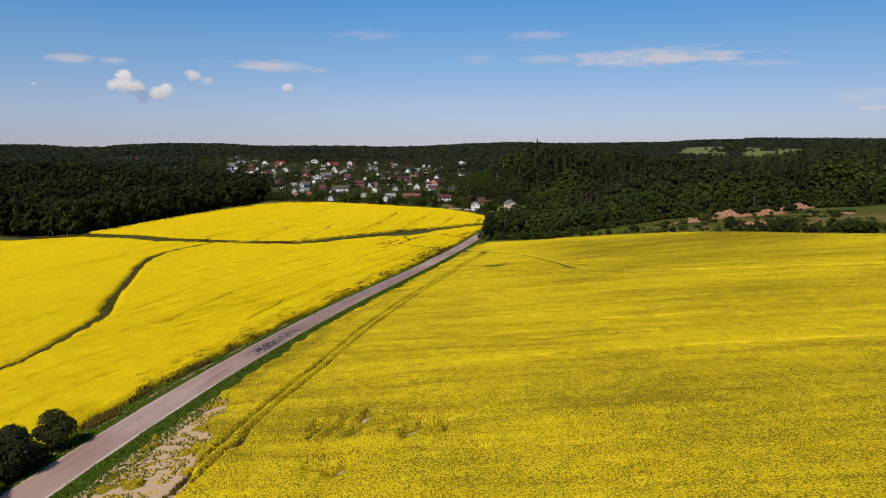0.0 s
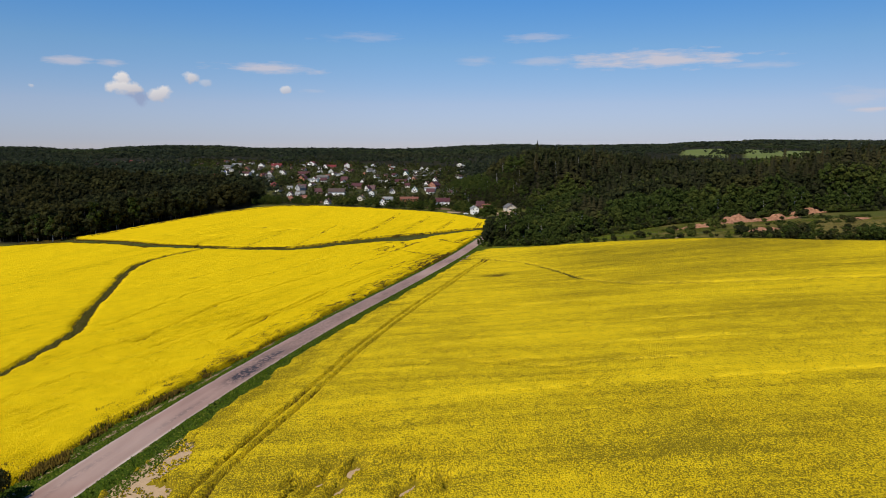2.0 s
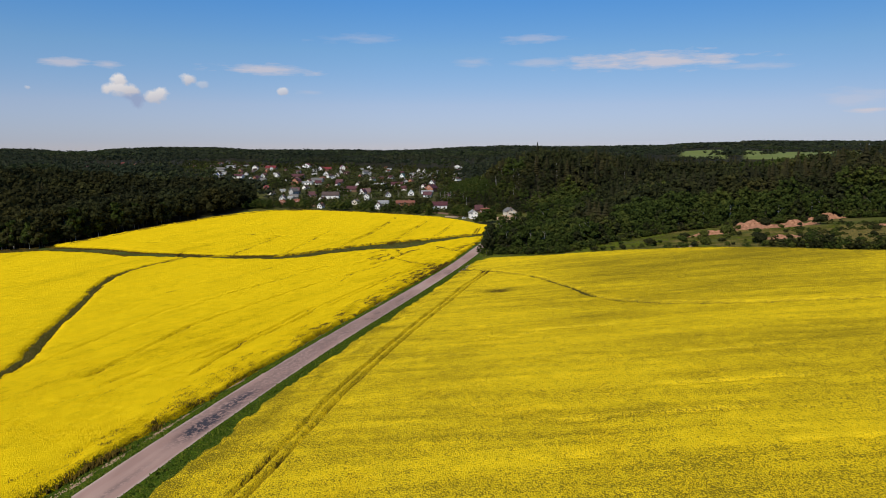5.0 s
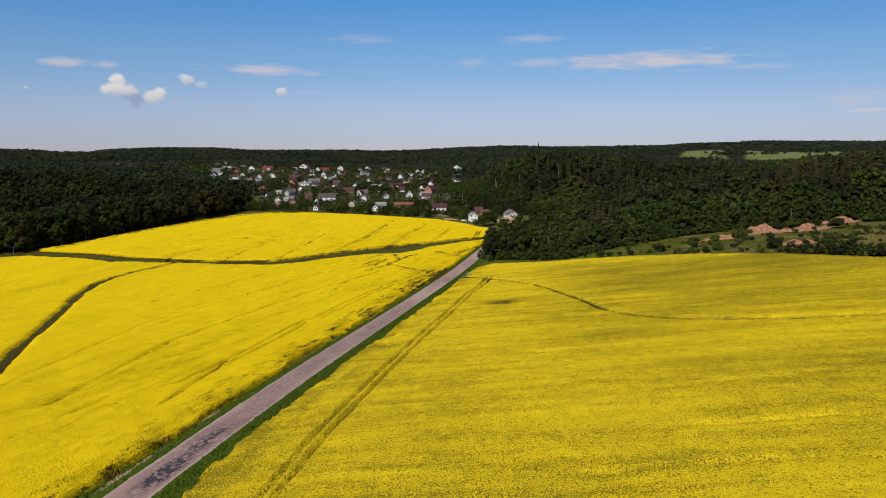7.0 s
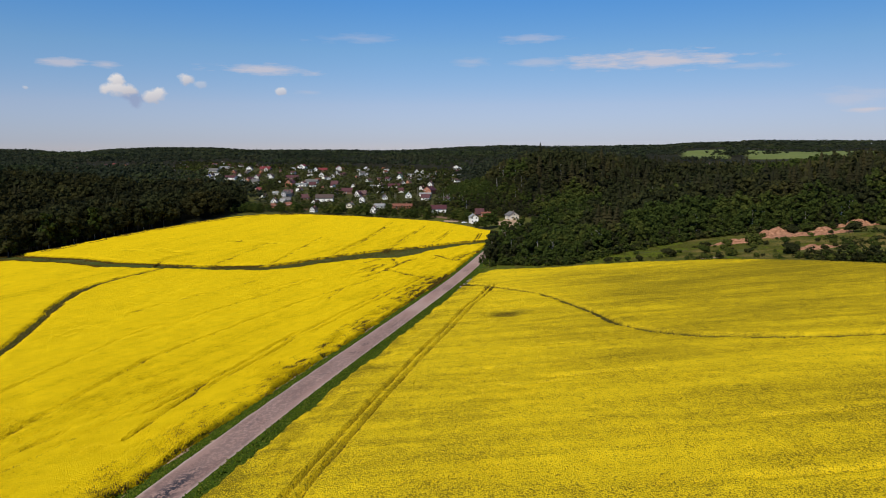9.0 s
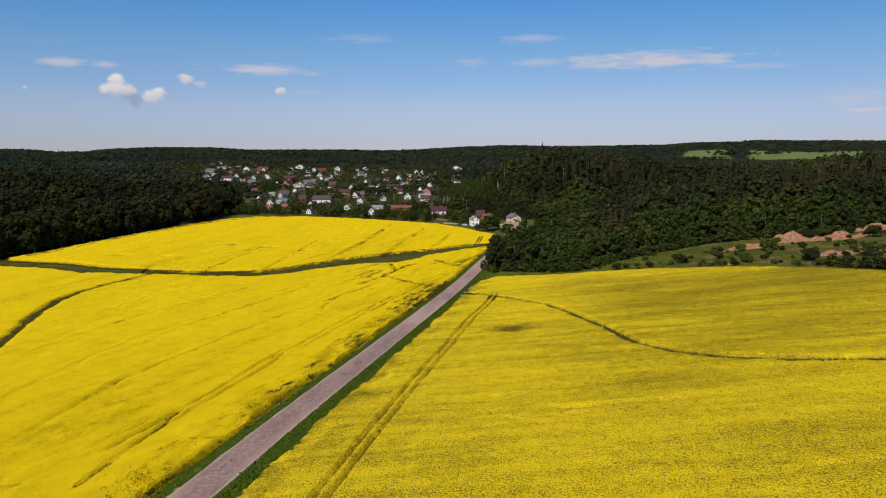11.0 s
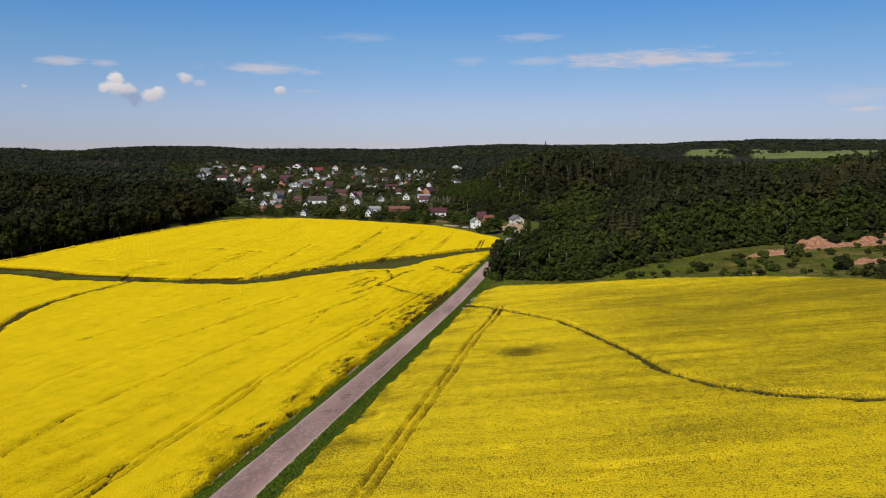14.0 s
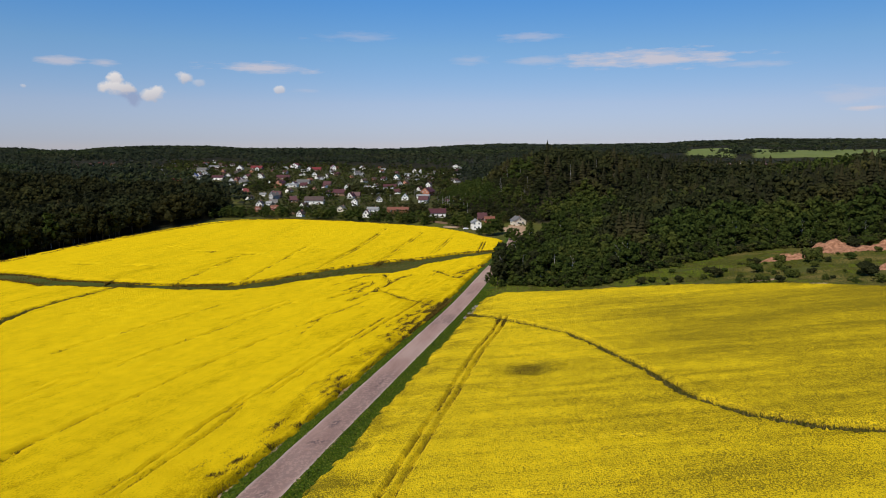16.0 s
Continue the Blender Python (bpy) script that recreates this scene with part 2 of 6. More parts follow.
M_LEAF = leaf_material("leaves", (0.022, 0.026, 0.010), (0.050, 0.055, 0.018), (0.085, 0.078, 0.022))
# darker copy of the leaves, for most of the left wood only
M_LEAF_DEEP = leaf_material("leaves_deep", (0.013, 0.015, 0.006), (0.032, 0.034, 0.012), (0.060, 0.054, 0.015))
M_LEAF_FRESH = leaf_material("leaves_fresh", (0.030, 0.044, 0.009), (0.070, 0.094, 0.018), (0.11, 0.12, 0.024))
M_NEEDLE = leaf_material("needles", (0.022, 0.023, 0.011), (0.042, 0.043, 0.018), (0.072, 0.060, 0.024))
# far foliage: distance haze put into the colour, paler and bluer than near leaves
M_LEAF_HAZE = leaf_material("hazed_leaves", (0.026, 0.034, 0.018), (0.040, 0.050, 0.027), (0.056, 0.058, 0.026))
M_FRESH_HAZE = leaf_material("hazed_fresh_leaves", (0.034, 0.046, 0.018), (0.052, 0.066, 0.026), (0.070, 0.076, 0.028))
M_NEEDLE_HAZE = leaf_material("hazed_needles", (0.020, 0.026, 0.018), (0.032, 0.038, 0.026), (0.044, 0.042, 0.024))
M_BARK = simple("bark", (0.055, 0.042, 0.032), (0.10, 0.08, 0.06), 3, bump=0.6)
M_BIRCH = simple("birch_bark", (0.62, 0.60, 0.56), (0.30, 0.28, 0.26), 1.5, bump=0.2)
M_SAND = simple("sand", (0.14, 0.058, 0.028), (0.42, 0.215, 0.125), 0.9, rough=0.95, spec=0.1, bump=0.7, dist=0.4)
M_SOIL = simple("bare_soil", (0.20, 0.125, 0.072), (0.44, 0.31, 0.20), 2.2, rough=0.95, spec=0.05, bump=0.6)
M_STONE = simple("rubble", (0.22, 0.175, 0.135), (0.36, 0.30, 0.24), 1.5, bump=0.5, obj=0.4)
WALLS = [simple("plaster_white", (0.85, 0.82, 0.76), (0.78, 0.75, 0.69), 0.6, bump=0.05),
         simple("plaster_cream", (0.66, 0.58, 0.46), (0.58, 0.50, 0.38), 0.6, bump=0.05),
         simple("brick_wall", (0.42, 0.17, 0.09), (0.34, 0.13, 0.07), 2.0, bump=0.1),
         simple("timber_wall", (0.22, 0.13, 0.08), (0.14, 0.085, 0.055), 1.0, bump=0.2, stretch=(1, 1, 8)),
         simple("grey_block", (0.42, 0.41, 0.40), (0.33, 0.32, 0.31), 0.8, bump=0.1)]
ROOFS = [simple("roof_maroon", (0.085, 0.026, 0.027), (0.055, 0.018, 0.020), 0.7, rough=0.55, bump=0.1),
         simple("roof_red", (0.17, 0.022, 0.022), (0.12, 0.017, 0.017), 0.7, rough=0.55, bump=0.1),
         simple("roof_slate", (0.14, 0.13, 0.12), (0.09, 0.085, 0.08), 0.7, bump=0.15),
         simple("roof_brown", (0.085, 0.055, 0.044), (0.055, 0.038, 0.032), 0.7, rough=0.6, bump=0.1),
         simple("roof_zinc", (0.25, 0.25, 0.24), (0.20, 0.20, 0.19), 0.5, rough=0.6, bump=0.05),
         simple("roof_green", (0.05, 0.14, 0.12), (0.035, 0.10, 0.09), 0.5, rough=0.5, bump=0.05),
         simple("roof_orange", (0.20, 0.075, 0.045), (0.14, 0.052, 0.032), 0.9, bump=0.15),
         simple("roof_blue", (0.05, 0.10, 0.38), (0.04, 0.08, 0.30), 0.5, rough=0.5, bump=0.05)]
M_GLASS = Mat("window_glass", rough=0.08, spec=0.6).color((0.03, 0.035, 0.04)).m
M_TRIM = simple("white_trim", (0.8, 0.8, 0.78), (0.72, 0.72, 0.70), 3, bump=0.0)
M_CHIM = simple("chimney_brick", (0.36, 0.17, 0.11), (0.26, 0.12, 0.08), 4)
M_FENCE = simple("fence_board", (0.20, 0.12, 0.075), (0.13, 0.08, 0.05), 2, stretch=(1, 1, 4))
M_POLE = simple("pole_wood", (0.32, 0.28, 0.23), (0.24, 0.21, 0.17), 3)


# ---------------------------------------------------------------- mesh helpers
def mesh_np(name, verts, faces, material, attrs=None, smooth_shade=False):
    """A mesh from arrays; faces is (n, 3) or (n, 4)."""
    me = bpy.data.meshes.new(name)
    verts, faces = np.asarray(verts, np.float32), np.asarray(faces, np.int32)
    k = faces.shape[1]
    me.vertices.add(len(verts))
    me.vertices.foreach_set("co", verts.ravel())
    me.loops.add(faces.size)
    me.loops.foreach_set("vertex_index", faces.ravel())
    me.polygons.add(len(faces))
    me.polygons.foreach_set("loop_start", np.arange(0, faces.size, k, dtype=np.int32))
    me.polygons.foreach_set("loop_total", np.full(len(faces), k, np.int32))
    for key, val in (attrs or {}).items():
        a = me.attributes.new(key, 'FLOAT', 'POINT')
        a.data.foreach_set("value", np.asarray(val, np.float32))
    me.materials.append(material)
    me.update(calc_edges=True)
    if smooth_shade:
        me.polygons.foreach_set("use_smooth", np.ones(len(faces), bool))
    return me


def part(name, me, parent=None, label="", m=None):
    ob = new(name, me)
    if parent:
        ob.parent = parent
    if m is not None:
        ob.matrix_local = m
    if label:
        tagged(ob, label)
    return ob


def bm_mesh(name, bm, material, shade=False):
    me = bpy.data.meshes.new(name)
    bm.normal_update()
    bm.to_mesh(me)
    bm.free()
    me.materials.append(material)
    if shade:
        for p in me.polygons:
            p.use_smooth = True
    return me


def lattice(ix, iy, seed):
    h = np.sin(ix * 127.1 + iy * 311.7 + seed * 74.7) * 43758.5453
    return h - np.floor(h)


def vnoise(x, y, scale, seed=0):
    """Value noise, 0 to 1, with cells of the given size in metres."""
    x, y = np.asarray(x, float) / scale, np.asarray(y, float) / scale
    ix, iy = np.floor(x), np.floor(y)
    fx, fy = x - ix, y - iy
    fx, fy = fx * fx * (3 - 2 * fx), fy * fy * (3 - 2 * fy)
    a = lattice(ix, iy, seed) * (1 - fx) + lattice(ix + 1, iy, seed) * fx
    b = lattice(ix, iy + 1, seed) * (1 - fx) + lattice(ix + 1, iy + 1, seed) * fx
    return a * (1 - fy) + b * fy


def line_dist(x, y, pts):
    """Distance to a polyline and the share of the way along it."""
    best, along = np.full(np.shape(x), 1e9), np.zeros(np.shape(x))
    n = len(pts) - 1
    for i in range(n):
        (ax, ay), (bx, by) = pts[i], pts[i + 1]
        l2 = (bx - ax) ** 2 + (by - ay) ** 2
        s = np.clip(((x - ax) * (bx - ax) + (y - ay) * (by - ay)) / l2, 0, 1)
        dd = np.hypot(x - ax - s * (bx - ax), y - ay - s * (by - ay))
        along = np.where(dd < best, (i + s) / n, along)
        best = np.minimum(best, dd)
    return best, along


def inside(x, y, poly):
    res = np.zeros(np.shape(x), bool)
    n = len(poly)
    for i in range(n):
        (ax, ay), (bx, by) = poly[i], poly[(i + 1) % n]
        if ay == by:
            continue
        cond = ((ay > y) != (by > y)) & (x < (bx - ax) * (y - ay) / (by - ay) + ax)
        res ^= cond
    return res


# ---------------------------------------------------------------- lie of the land
LAND_TERMS = [-7.37, -4.46, -3.33, -0.17, -1.65, -2.48, 0.13, -1.74, 15.56, -1.30, -1.29, 0.06, 1.14, 0.51, -0.28, 1.07, 2.68, 0.06, -1.12, 1.26, 1.15, 0.08, 1.16, 0.40, -0.86, -1.15, -0.11, -1.44, 0.78, 1.50, -0.54, -1.43, -0.29, 0.60, 1.02, -0.37]
LAND_DEG = 7


def cheb(n, v):
    return np.cos(n * np.arccos(np.clip(v * 0.78, -1, 1)))


def near_land(x, y):
    """Top of the crop over the two fields: a gentle double-curved slope."""
    xs, ys = np.clip(x, -320, 320) / 260, (np.clip(y, 5, 735) - 320) / 330
    cx, cy = [cheb(i, xs) for i in range(LAND_DEG + 1)], [cheb(j, ys) for j in range(LAND_DEG + 1)]
    z, k = 0.0, 0
    for i in range(LAND_DEG + 1):
        for j in range(LAND_DEG + 1 - i):
            z = z + LAND_TERMS[k] * cx[i] * cy[j]
            k += 1
    return z


# how the far ridge rises and dips, by the bearing x / y
SKYLINE_AT = [-0.63, -0.56, -0.52, -0.475, -0.455, -0.39, -0.31, -0.26, -0.12, -0.07, -0.02, 0.04, 0.09, 0.17, 0.29, 0.36, 0.42, 0.43, 0.63]
SKYLINE_UP = [1, 0, -5, -6, 0, 3, 3, -1, -2, -3, 1, 4, 3, 2, 2, 2, 1.5, 4, 4]


def wood_hill(x, y):
    """The wooded knoll that climbs behind the sand banks."""
    foot = np.interp(x, [90, 121, 135, 160, 200, 260, 340], [395, 412, 418, 410, 402, 378, 345])
    amp = np.interp(x, [80, 110, 140, 170, 190, 207, 235, 280], [0, 2, 5, 9, 11, 14, 15, 13])
    return amp * smooth(0, 58, y - foot) * smooth(580, 450, y)


def far_land(x, y):
    z = -10 + 0.02 * (np.clip(y, 640, 1900) - 700)
    sx = np.where(x < 105, 62, 160)
    z = z + 28.5 * np.exp(-((x - 105) / sx) ** 2 - ((y - 735) / 150) ** 2)
    z = z + 35.5 * np.exp(-((x - 440) / 140) ** 2 - ((y - 660) / 170) ** 2)
    z = z + 12 * smooth(-240, -430, x) * smooth(900, 770, y) - 5 * smooth(-150, -260, x) * np.exp(-((y - 900) / 110) ** 2)
    z = z + 3 * np.exp(-((y - 2350) / 520) ** 2) * smooth(700, 100, x)
    right = smooth(50, 650, x)
    z = z + right * (-24 * np.exp(-((y - 1420) / 350) ** 2) + 19 * smooth(1850, 2650, y)) + 14 * smooth(300, 2200, x) * smooth(2650, 3800, y)
    z = z + 3 * smooth(2600, 3800, y) - 0.0030 * y * smooth(0.07, 0.16, x / np.maximum(y, 1)) * smooth(0.37, 0.30, x / np.maximum(y, 1)) * smooth(2050, 2450, y)
    rise = np.interp(x / np.maximum(y, 1), SKYLINE_AT, SKYLINE_UP)
    z = z + rise * 0.0008 * y * smooth(2500, 3300, y)
    z = z + (vnoise(x, y, 420, 3) - 0.5) * 10 * smooth(900, 1500, y) + (vnoise(x, y, 170, 5) - 0.5) * 6 * smooth(800, 1200, y)
    return z


def land(x, y):
    """Height of the bare ground."""
    x, y = np.asarray(x, float), np.asarray(y, float)
    w = np.maximum(smooth(622, 690, y), smooth(255, 335, np.abs(x)) * smooth(380, 470, y))
    g = near_land(x, y) - 1.1
    g = np.where(x > 215, g + 0.0, g)
    return g * (1 - w) + far_land(x, y) * w + wood_hill(x, y)


ROAD_Y = [-240, 30, 70, 110, 150, 190, 230, 270, 310, 350, 390, 430, 480, 540, 610]
ROAD_X = [-106, -55.5, -48.1, -40.6, -33.1, -25.6, -17.4, -8.9, 0.0, 9.0, 17.0, 25.0, 36, 47, 57]


def road_x(y):
    """Middle of the road, eased between its knots."""
    y = np.asarray(y, float)
    return sum(np.interp(y + o, ROAD_Y, ROAD_X) for o in (-18, -9, 0, 9, 18)) / 5


def off_road(x, y):
    return x - road_x(y)


LONG = [(-262, 446), (-235, 447), (-206, 433), (-188, 427), (-164, 414), (-137, 409), (-111, 405), (-88, 406), (-67, 418), (-45, 442), (-22, 467), (0, 488), (26, 504), (44, 512)]
LEFT = [(-129, 408), (-139, 382), (-144.5, 362), (-144.5, 344), (-139, 318), (-124, 272), (-110.5, 232), (-102, 210), (-96.5, 197), (-92, 177), (-87.5, 155), (-85.5, 141), (-86, 120), (-88, 100)]
LEFT_HALF = ([100, 165, 190, 207, 225, 245, 270, 300, 345, 365, 400], [1.1, 1.1, 1.4, 2.1, 1.9, 1.3, 1.7, 1.3, 1.8, 1.1, 1.0])
RIGHT = [(10, 326), (16, 317), (24, 304), (33, 288), (38, 265), (41, 246), (43, 228), (48, 218), (55, 211), (65, 206), (76, 203), (95, 201), (130, 199), (175, 198)]
TOP_FIELD = [(-236, 452), (-221, 472), (-203, 525), (-176, 575), (-158, 599), (-139, 616), (-110, 625), (-65, 625), (-30, 617), (-1, 606), (20, 582), (29, 562), (41, 541), (38, 513), (26, 504), (0, 488), (-45, 442), (-88, 406), (-164, 414)]
WOOD_LEFT = [(-1000, 449), (-233, 449), (-226, 478), (-208, 530), (-182, 580), (-163, 606), (-160, 640), (-166, 690), (-176, 735), (-230, 770), (-330, 780), (-460, 765), (-1000, 745)]
WOOD_RIGHT = [(18, 380), (30, 384), (47, 369), (58, 366), (80, 386), (97, 399), (121, 408), (135, 415), (160, 405), (200, 398), (260, 372), (340, 340), (900, 420), (900, 960), (60, 960),
              (4, 860), (0, 770), (1, 705), (16, 676), (46, 640), (66, 624), (82, 608), (82, 575), (69, 545), (55, 506), (36, 470), (27, 430)]
VILLAGE = [(-155, 640), (30, 640), (15, 700), (5, 800), (25, 1000), (50, 1250), (60, 1380), (-150, 1420), (-330, 1500), (-470, 1720), (-560, 1650), (-520, 1400), (-420, 1150), (-250, 930), (-180, 800)]
MEADOWS = [[(640, 1930), (764, 1930), (990, 2500), (838, 2500)], [(815, 1940), (1130, 1900), (1500, 2450), (1060, 2500)], [(520, 2400), (600, 2400), (640, 2520), (545, 2520)]]
EDGE_R = [(15, 352), (24, 361), (44, 354), (77, 347), (109, 331), (130, 313), (150, 290), (185, 262), (240, 235)]


def wobble(x, y, s=3.0, seed=1):
    return (vnoise(x, y, s, seed) - 0.5) * 2


def tram(x, y, x0, y0, slope, half=0.9, width=0.28):
    """Two wheel ruts along a line x = x0 + slope (y - y0)."""
    c = x - x0 - slope * (y - y0) - 0.8 * (vnoise(y, y * 0, 40, 9) - 0.5)
    return np.minimum(np.abs(c - half), np.abs(c + half)) / width


# wheel ruts through the left field, and how deep each shows
RUTS = [([(-83, 258), (-80.8, 272), (-77.6, 292.4), (-69.1, 315), (-60.4, 342), (-52, 366)], 0.5), ([(-70, 226), (-66, 242), (-61.5, 259), (-56, 282), (-48.5, 305), (-36, 336), (-24, 366)], 0.75),
        ([(-33.5, 251), (-27.5, 277), (-17.8, 313), (-13, 329), (-4, 360)], 0.85), ([(-39, 240), (-35.8, 252), (-30, 278), (-20.2, 314), (-15.5, 330)], 0.5),
        ([(-50, 182), (-45.6, 204), (-42.4, 222), (-40.8, 235), (-38, 250)], 0.6), ([(-46, 190), (-42.3, 210), (-38.2, 230), (-36.8, 244)], 0.6), ([(-104, 300), (-100.4, 312), (-87.4, 342), (-78, 364)], 0.5),
        ([(-110, 261), (-107, 276)], 0.6), ([(-91, 268), (-84, 284)], 0.5), ([(-107, 361), (-97, 376)], 0.7), ([(-110, 412), (-107.6, 449), (-102, 480)], 0.6), ([(-140, 410), (-139, 441)], 0.6),
        ([(-74, 128), (-66, 152), (-60, 176)], 0.4), ([(-62, 150), (-55, 176), (-50, 196)], 0.4)]
for line, deep in (([(-56.7, 446), (-52.5, 473), (-48.1, 502), (-41.7, 544), (-34.4, 600)], 0.9), ([(-29.7, 460), (-19.1, 530), (-9.3, 584)], 0.7), ([(-2.8, 492), (9.3, 556)], 0.85), ([(23.6, 496), (28.9, 537)], 0.7)):
    RUTS += [([(x - 0.9, y) for x, y in line], deep), ([(x + 0.9, y) for x, y in line], deep)]
RUTS += [([(-83.4, 415), (-81.3, 442), (-79.4, 475), (-75, 520)], 0.7), ([(-112.4, 415), (-106.4, 435)], 0.6), ([(-107.5, 475), (-101.4, 489)], 0.9), ([(-130, 488), (-120, 498)], 0.8), ([(-13, 303), (-2.7, 324), (9, 370)], 0.6),
         ([(-39, 310), (-35.9, 340), (-24.6, 352)], 0.5), ([(-68.6, 339), (-53.7, 370)], 0.5),
         ([(-91, 170), (-89.2, 197), (-89, 226), (-88.2, 263), (-84.1, 281)], 0.55), ([(-70, 172), (-69.5, 193), (-68.9, 229), (-66, 244)], 0.6), ([(-47.6, 168), (-46.3, 188), (-45.8, 206)], 0.75)]
# flattened, trampled lines near the swale
TRAMPLED = [[(-31.3, 364), (-25.8, 379), (-20.9, 394), (-16.6, 409), (-10.5, 423)], [(-19.5, 380), (-16.4, 373), (-8.5, 357), (-1.9, 343)], [(-42, 403), (-33.3, 419), (-23, 427)], [(-34.7, 407), (-24, 404)],
            [(-38.9, 371), (-30.3, 389)], [(-1, 430), (9.3, 405), (15.6, 430)], [(-7, 455), (5, 464)], [(7, 416), (22, 443)], [(-23, 427), (-19.6, 403)], [(-36, 384), (-30, 404)], [(-31, 380), (-26, 402)], [(-2, 418), (4, 428)]]
# the grassy swale between the two parts of the left field
SWALE = [(-112, 405), (-84.8, 410.6), (-73.8, 420.3), (-62.8, 434.2), (-50.8, 449.3), (-37.4, 461.1), (-22.9, 473.1), (-7.5, 479.9), (8.7, 493.6), (34, 500),
         (32, 488), (26.1, 483.7), (8.2, 470), (-7, 453), (-11, 440.5), (-20.5, 430.3), (-34.5, 431.4), (-47.3, 423.7), (-59.3, 414.2), (-69.5, 401), (-83, 394.5), (-106.5, 397.4)]


def crop_left(x, y):
    """Share of the full crop height on the left field."""
    d = off_road(x, y)
    e0 = 6.3 + 2.1 * smooth(165, 98, y)
    c = smooth(0, 0.7, -d - e0 - 0.6 * wobble(x, y, 4))
    dl, al = line_dist(x, y, LONG)
    c = np.minimum(c, np.where(x < -88, smooth(0, 1.0, dl - 5.2 - 2.6 * smooth(-115, -165, x) + 0.9 * wobble(x, y, 5, 2)), 1))
    ds, _ = line_dist(x, y, SWALE + SWALE[:1])
    ds = np.where(inside(x, y, SWALE), -ds, ds)
    c = np.minimum(c, smooth(-0.3, 0.7, ds + 0.8 * wobble(x, y, 4, 2)))
    d2, _ = line_dist(x, y, LEFT)
    c = np.minimum(c, smooth(-0.3, 0.5, d2 - np.interp(y, *LEFT_HALF) + 0.7 * wobble(x, y, 4, 3)))
    below = (x > -88) & (y < np.interp(x, [p[0] for p in SWALE[:10]], [p[1] for p in SWALE[:10]]))
    c = np.where((y > 430) & ~inside(x, y, TOP_FIELD) & ~below & (dl > 3.5), 0, c)
    c = np.where((x < -232) & (y > 446), 0, c)
    broken = smooth(0.35, 0.6, vnoise(x, y, 9, 11))
    for line, deep in RUTS:
        r, _ = line_dist(x, y, line)
        c = np.minimum(c, 1 - min(0.95, deep + 0.15) * (1 - smooth(0.2, 0.6, r)) * (0.5 + 0.5 * broken))
    for line in TRAMPLED:
        dw, _ = line_dist(x, y, line)
        c = np.minimum(c, 1 - 0.75 * (1 - smooth(0.5, 1.4, dw)) * smooth(0.25, 0.5, vnoise(x, y, 5, 8)))
    for px_, py_, rx, ry in ((-101, 491, 7, 2.6), (-123, 495, 8, 2.2), (-76, 480, 6, 1.6), (-170, 455, 9, 1.8), (-22, 384, 7, 3), (-68, 513, 5, 1.4), (-142, 452, 8, 1.5)):
        rr = np.hypot((x - px_) / rx, (y - py_) / ry) + 0.5 * wobble(x, y, 2.5, 4)
        c = np.minimum(c, 0.14 + 0.86 * smooth(0.6, 1.2, rr))
    u = x - 0.3 * y
    c = c * (1 - 0.18 * smooth(0.60, 0.8, vnoise(u, y * 0.12, 1.6, 25)) * smooth(0.4, 0.6, vnoise(x, y, 30, 26)))
    edge = smooth(-15, -7, d) * smooth(0.62, 0.78, vnoise(x, y * 0.4, 5, 21))
    return c * (1 - 0.4 * edge)


